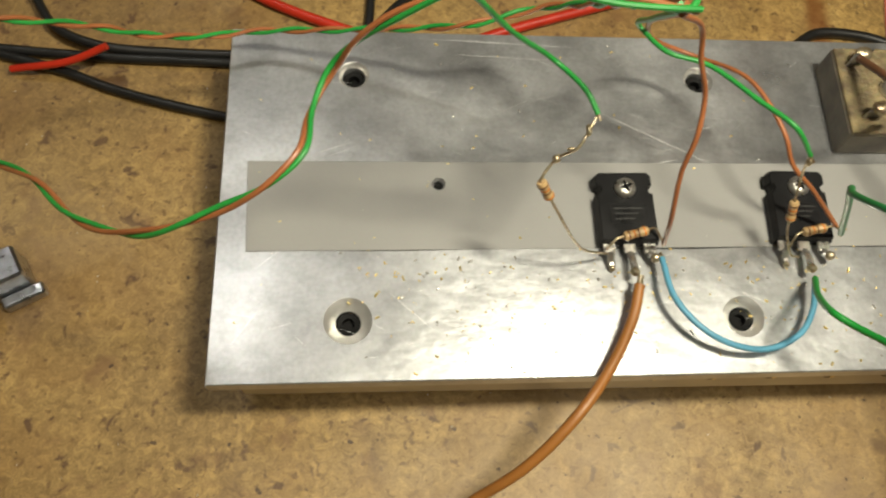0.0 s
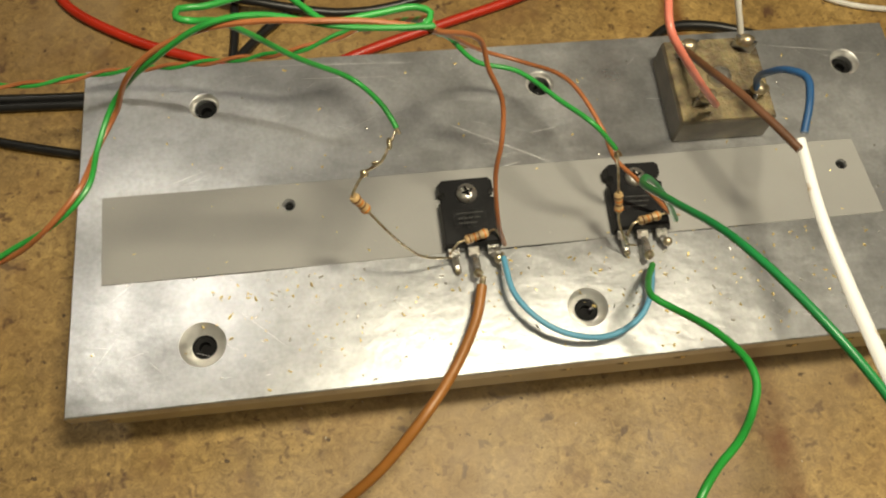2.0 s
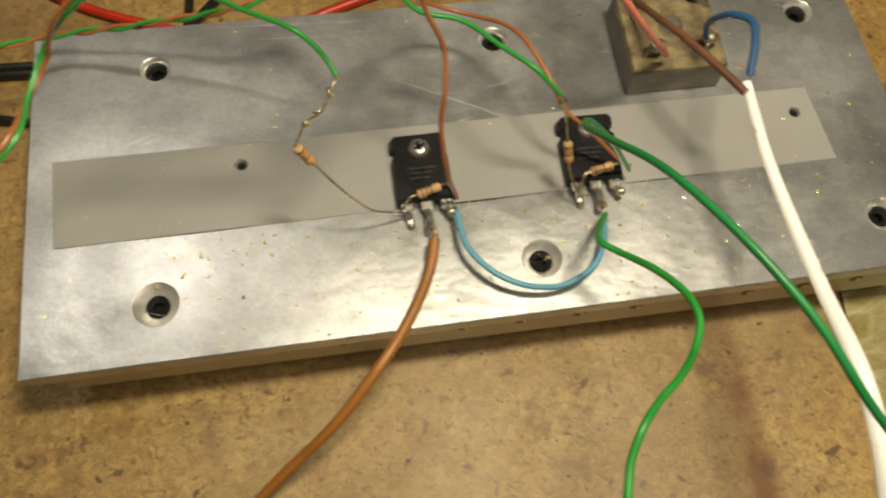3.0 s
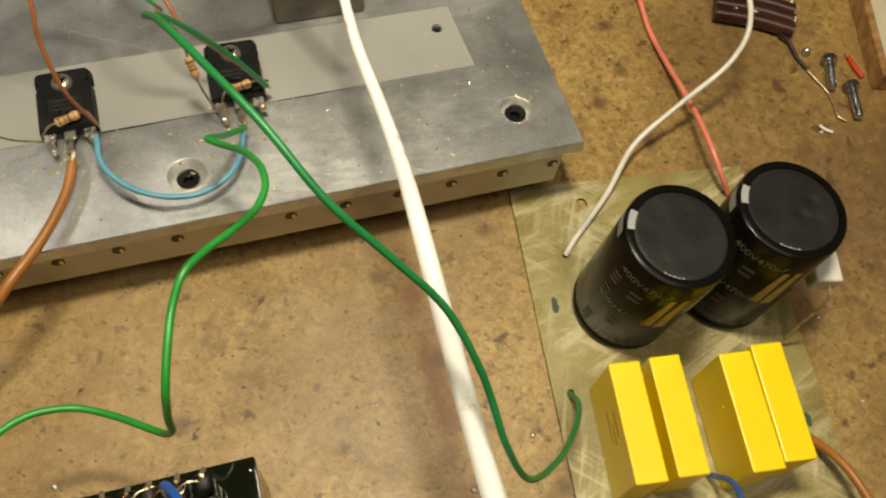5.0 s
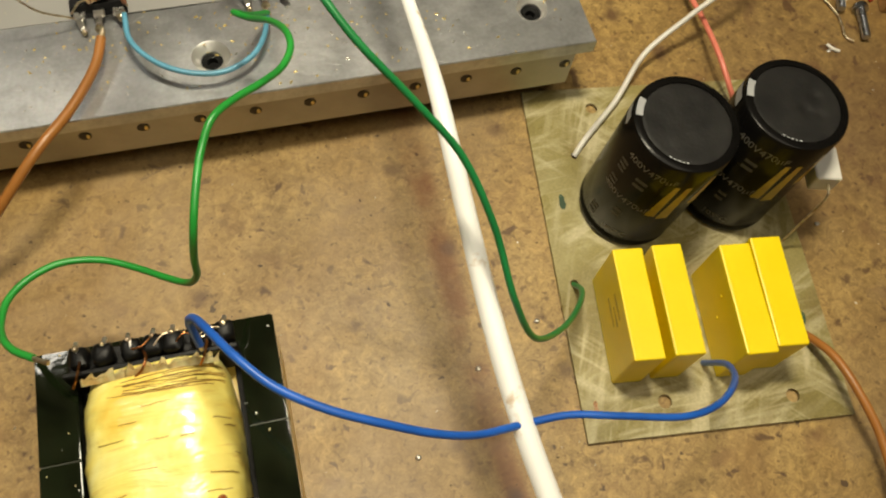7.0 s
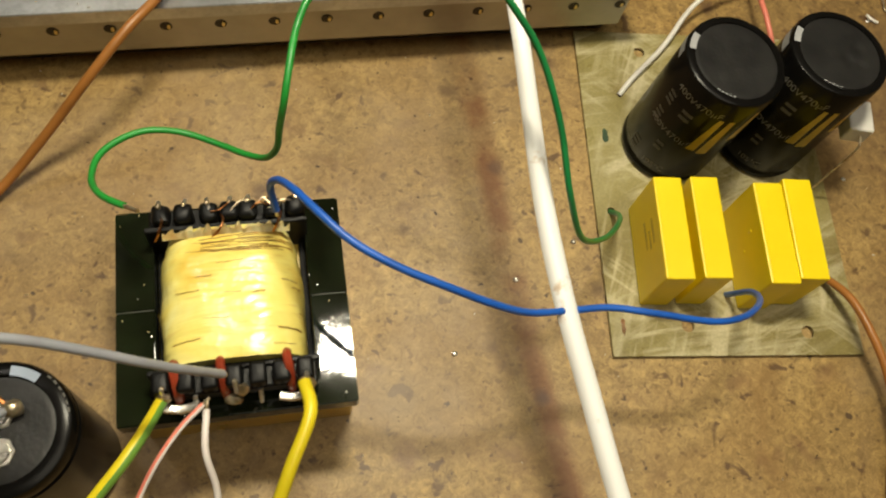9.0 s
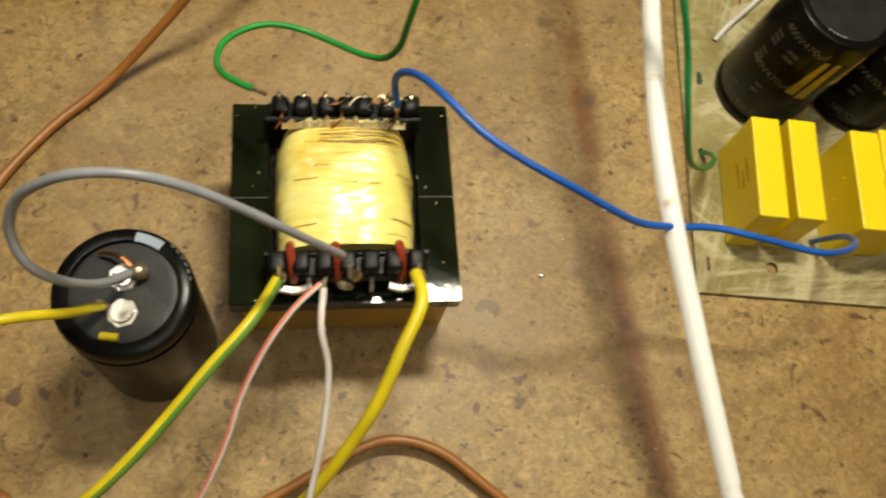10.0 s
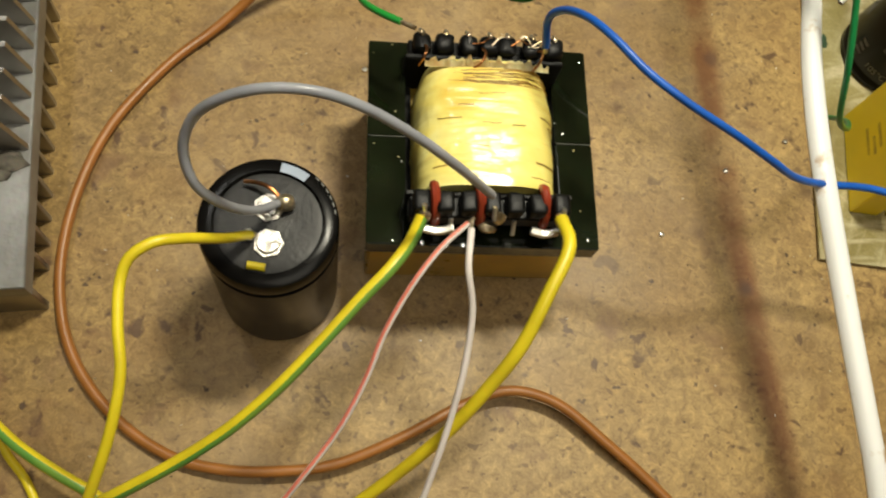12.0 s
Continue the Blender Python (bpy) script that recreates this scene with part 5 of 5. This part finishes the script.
wire("brown_wire", [(262.5, -108, 1.5), (265.8, -120.9, 10), (267.5, -134.1, 12), (269.3, -147.4, 10), (267.7, -164.0, 7), (262.4, -180.6, 3), (255, -215, 1.4)], 1.3, M["w_brown"], "brown wire leaving the board", group=G)

for pts in ([(-140, 104, 3), (-92.8, 100.0, 2.2), (-78.3, 98.9, 2.2), (-43.5, 97.4, 2.2), (-20, 95.5, 2.2), (40, 93.5, 2.2)], [(-150, 110, 2.2), (-92.1, 93.5, 2.2), (-77.2, 87.4, 2.2), (-60.8, 82.3, 2.2), (-44.1, 78.0, 2.2), (-31, 75.0, 2.2)], [(-125, 160, 2.2), (-104.3, 121.1, 4.0), (-95.8, 108.6, 4.5), (-80.9, 101.8, 4.5), (-59.4, 101, 2.4), (-20, 100, 2.2)], [(4.9, 170, 2.2), (5.4, 121.5, 2.2), (3, 100, 2.2)], [(3, 104, 6), (15.3, 121.2, 3.0), (27.7, 133.8, 2.2), (40, 160, 2.2)], [(-40, 150, 2.2), (-4.0, 137.2, 6), (11.7, 132.0, 7), (43.4, 128.3, 2.2), (67.8, 131.1, 2.2), (110, 150, 2.2)]):
    wire("black_cable", pts, 1.55, M["w_black"], "black insulated cable lying behind the heatsink", "cable", G)
wire("red_cable", [(-75, 185, 2.2), (-60.0, 155.7, 2.2), (-53.3, 140.1, 2.2), (-31.4, 123.6, 2.2), (-4.4, 111.5, 2.2), (30, 100, 2.2)], 1.75, M["w_red"], "red insulated cable lying behind the heatsink", "cable", G)
wire("red_cable", [(20, 98, 2.2), (48.0, 110.1, 2.2), (74.7, 119.0, 2.2), (106.8, 129.3, 2.2), (160, 150, 2.2)], 1.75, M["w_red"], "red insulated cable lying behind the heatsink", "cable", G)
wire("red_offcut", [(-108.1, 93.6, 3.0), (-89.1, 94.0, 7.0), (-76.4, 96.3, 12.0)], 1.2, M["w_red"], "thin red wire end", group=G)
wire("white_wire", [(205, 140, 1.2), (220.6, 122.9, 1.2), (228.0, 118.5, 1.2), (242.1, 114.5, 1.2), (280, 112, 1.2)], 1.1, M["w_white"], "white wire lying behind the heatsink", group=G)
wire("black_cable", [(150, 105, 2.0), (160, 112, 2.0), (176, 111.5, 2.0), (192, 106, 2.0)], 1.8, M["w_black"], "short black cable lying behind the heatsink", "cable", G)

# resistors at the transistors
BANDS = ((-0.33, "band_brown"), (-0.1, "band_orange"), (0.08, "band_brown"), (0.33, "band_orange"))
resistor("resistor", (43.0, 17.6, 76.5), (50.5, 14.4, 62), 3.6, 6.4, 1.25, BANDS, [(54.1, 27.7, 87.0), (52.2, 24.5, 86.0), (50.0, 21.5, 84.0), (46.1, 21.1, 80.0)], [(55.0, 14.1, 52.0), (59.7, 14.3, 44.0), (67.5, 16.0, 37.2)], "small beige resistor hanging in the air on bare leads")
resistor("resistor", (69.8, 19.2, 39.8), (80.0, 22.0, 40.0), 5.2, 6.6, 1.3, BANDS, [(67.0, 16.8, 38.0)], [(82.0, 19.0, 38.5)])
resistor("resistor", (118.5, 20.3, 40.2), (128.0, 22.2, 40.5), 4.6, 6.4, 1.3, BANDS, [(116.8, 17.6, 37.5)], [(131.5, 21.0, 41.0)])
resistor("resistor", (110.0, 25.8, 62.0), (112.5, 18.8, 46.0), 11.0, 6.4, 1.2, BANDS, [(106.4, 25.4, 73.5)], [(116.0, 14.6, 39.0), (118.5, 14.6, 38.0)])
for bp, r, s in (((52.2, 24.8, 86.2), 0.9, (0.7, 1.6, 1)), ((46.1, 21.1, 80.2), 0.9, (1, 1, 1)), ((49.0, 22.0, 82.8), 0.6, (1.8, 0.7, 0.9)), ((107.2, 25.0, 71.5), 0.8, (0.8, 1.2, 1.5))):
    j = tagged(mesh_object("solder_joint", blob((0, 0, 0), r, 5, s), M["solder"], smooth=True), "dull lump of solder joining two leads", "solder joint")
    j.location = Vector(bp) * MM

# ---- loose things on the bench ----
def bolt(x, y, turn, length):
    root = thing("bolt", x, y, 0, "small zinc-plated machine screw lying on the bench", "bolt", turn, "loose bolts")
    bm = lathe([(0, 0), (2.5, 0), (2.9, 0.8), (2.9, 2.4), (0, 2.4)], 0, 0, 20)
    bmesh.ops.rotate(bm, verts=bm.verts, cent=(0, 0, 0), matrix=Matrix.Rotation(radians(90), 3, "X"))
    bmesh.ops.translate(bm, verts=bm.verts, vec=(0, 2.4, 2.9))
    part("head", bm, M["steel"], root, smooth=True)
    prof = [(0, -length)]
    for k in range(int(length / 0.7)):
        z = -length + k * 0.7
        prof += [(1.35, z), (1.65, z + 0.35)]
    prof += [(1.5, 0)]
    bm = lathe(prof, 0, 0, 14)
    bmesh.ops.rotate(bm, verts=bm.verts, cent=(0, 0, 0), matrix=Matrix.Rotation(radians(-90), 3, "X"))
    bmesh.ops.translate(bm, verts=bm.verts, vec=(0, 0, 2.9))
    part("shank", bm, M["steel"], root, smooth=True)
    return root


bolt(335.5, 15.6, -21.6, 12)
bolt(338.4, 2.6, -15.6, 12.6)
tray = thing("wooden_tray", 348.0, 2.2, 0, "shallow pine tray with a cream plastic plate inside", "tray", -16.3)
for x0, x1, y0, y1 in ((0, 2.8, 0, 80), (2.85, 92.2, 0, 2.8), (2.85, 92.2, 77.2, 80), (92.25, 95, 0, 80)):
    part("side", box(x0, x1, y0, y1, 0, 9, 0.5), M["wood"], tray)
part("plate", box(2.9, 92.1, 2.9, 77.1, 1, 7.4, 0.3), M["cream"], tray, "cream plastic plate with scuffs")
lump = thing("component_bundle", 317.5, 42.5, 0, "bundle of dark sleeved components with soldered leads", "components", -27)
for k in range(3):
    part("sleeve", tube(spline([(-16, -4 + 5 * k, 3.2), (0, -3.4 + 5 * k, 3.4), (14, -4.6 + 5 * k, 3.2)], 2), 2.8, 12), M["varnish_dark"], lump, "dark brown sleeve", smooth=True)
for k in range(7):
    part("solder_blob", blob((random.uniform(-15, 15), random.uniform(-7, 8), 4.5), random.uniform(0.8, 1.6), k), M["solder"], lump, smooth=True)
wire("bare_wire", [(327.2, 15.0, 0.8), (328.5, 10.0, 0.9), (330.2, 4.0, 0.8), (329.8, -1.5, 0.8), (329.0, -6.5, 0.8), (331.2, -9.0, 0.8)], 0.5, M["solder"], "bent bare tinned copper wire offcut", group="offcuts")
wire("black_lead", [(322.5, 31.5, 3.2), (325.2, 28.5, 2.0), (325.6, 22.0, 1.0), (327.2, 15.6, 0.9)], 0.7, M["w_black"], "thin black lead with a soldered end", group="offcuts")
wire("red_offcut", [(345.6, 17.5, 1.0), (345.8, 12, 1.0), (346.6, 7.5, 1.0)], 0.9, M["w_red"], "short red wire offcut", group="offcuts")
wire("white_offcut", [(320.4, -8.4, 0.7), (321.6, -10.8, 0.9), (323.8, -12.2, 0.7)], 0.6, M["w_white"], "short curled white wire offcut", group="offcuts")
ball = tagged(mesh_object("solder_ball", blob((0, 0, 1.5), 1.7, 8), M["tin"], smooth=True), "round bright ball of solder on the bench", "solder ball")
ball.location = (0.3304, 0.0230, 0)
clamp = thing("metal_clamp", -100, 22, 0, "grey steel bracket with a dark jaw", "bracket", 28)
part("jaw", box(-14, 8, -5, 5, 0, 12, 0.8), M["steel"], clamp)
part("foot", box(-2, 10, -9, -5.2, 0, 4, 0.6), M["steel"], clamp)
part("bolt_shaft", tube([Vector((-6, -11, 6)), Vector((-6, 12, 6))], 2.2, 12), M["epoxy"], clamp, "dark threaded shaft")


def specks(name, n, area, z, mats, size, label):
    """Tiny crumbs strewn over a surface."""
    bm = bmesh.new()
    for k in range(n):
        x, y = area(k)
        s = random.uniform(*size)
        a = random.uniform(0, math.pi)
        l = s * random.uniform(0.6, 1.4)
        c, d = math.cos(a), math.sin(a)
        q = [(-l, -s * 0.5), (l, -s * 0.35), (l * 0.8, s * 0.5), (-l * 0.7, s * 0.45)]
        lo = [bm.verts.new((x + px * c - py * d, y + px * d + py * c, z)) for px, py in q]
        hi = [bm.verts.new((x + (px * c - py * d) * 0.6, y + (px * d + py * c) * 0.6, z + s * random.uniform(0.3, 0.9))) for px, py in q]
        i = random.randrange(len(mats))
        for f in [bm.faces.new(hi)] + [bm.faces.new((lo[j], lo[(j + 1) % 4], hi[(j + 1) % 4], hi[j])) for j in range(4)]:
            f.material_index = i
    return tagged(mesh_object(name, bm, mats), label, kind="stuff")


def on_plate(k):
    if k % 3:
        return random.gauss(35 if k % 2 else 130, 30) % 215, max(-14, random.gauss(8, 9))
    return random.uniform(-30, 212), random.uniform(-13, 85)


specks("filings", 460, on_plate, H + 0.01, [M["brass"], M["brass"], M["brass"], M["tin"]], (0.22, 0.62), "brass and solder filings strewn on the aluminium plate")
specks("bench_crumbs", 420, lambda k: (random.uniform(-110, 380), random.uniform(-210, 150)), 0.01, [M["tin"], M["crumb"], M["crumb"], M["cream"]], (0.12, 0.45), "tiny solder splashes and crumbs on the bench")
for x, y in ((184.3, -89.2), (163.0, -100), (139.9, -121.3), (320.2, -11), (286, -76), (52, -70)):
    j = tagged(mesh_object("solder_splash", blob((0, 0, 0.35), 0.75, int(x), (1.2, 1, 0.6)), M["tin"], smooth=True), "bright solder splash on the bench", "solder splash", "solder splashes")
    j.location = (x * MM, y * MM, 0)
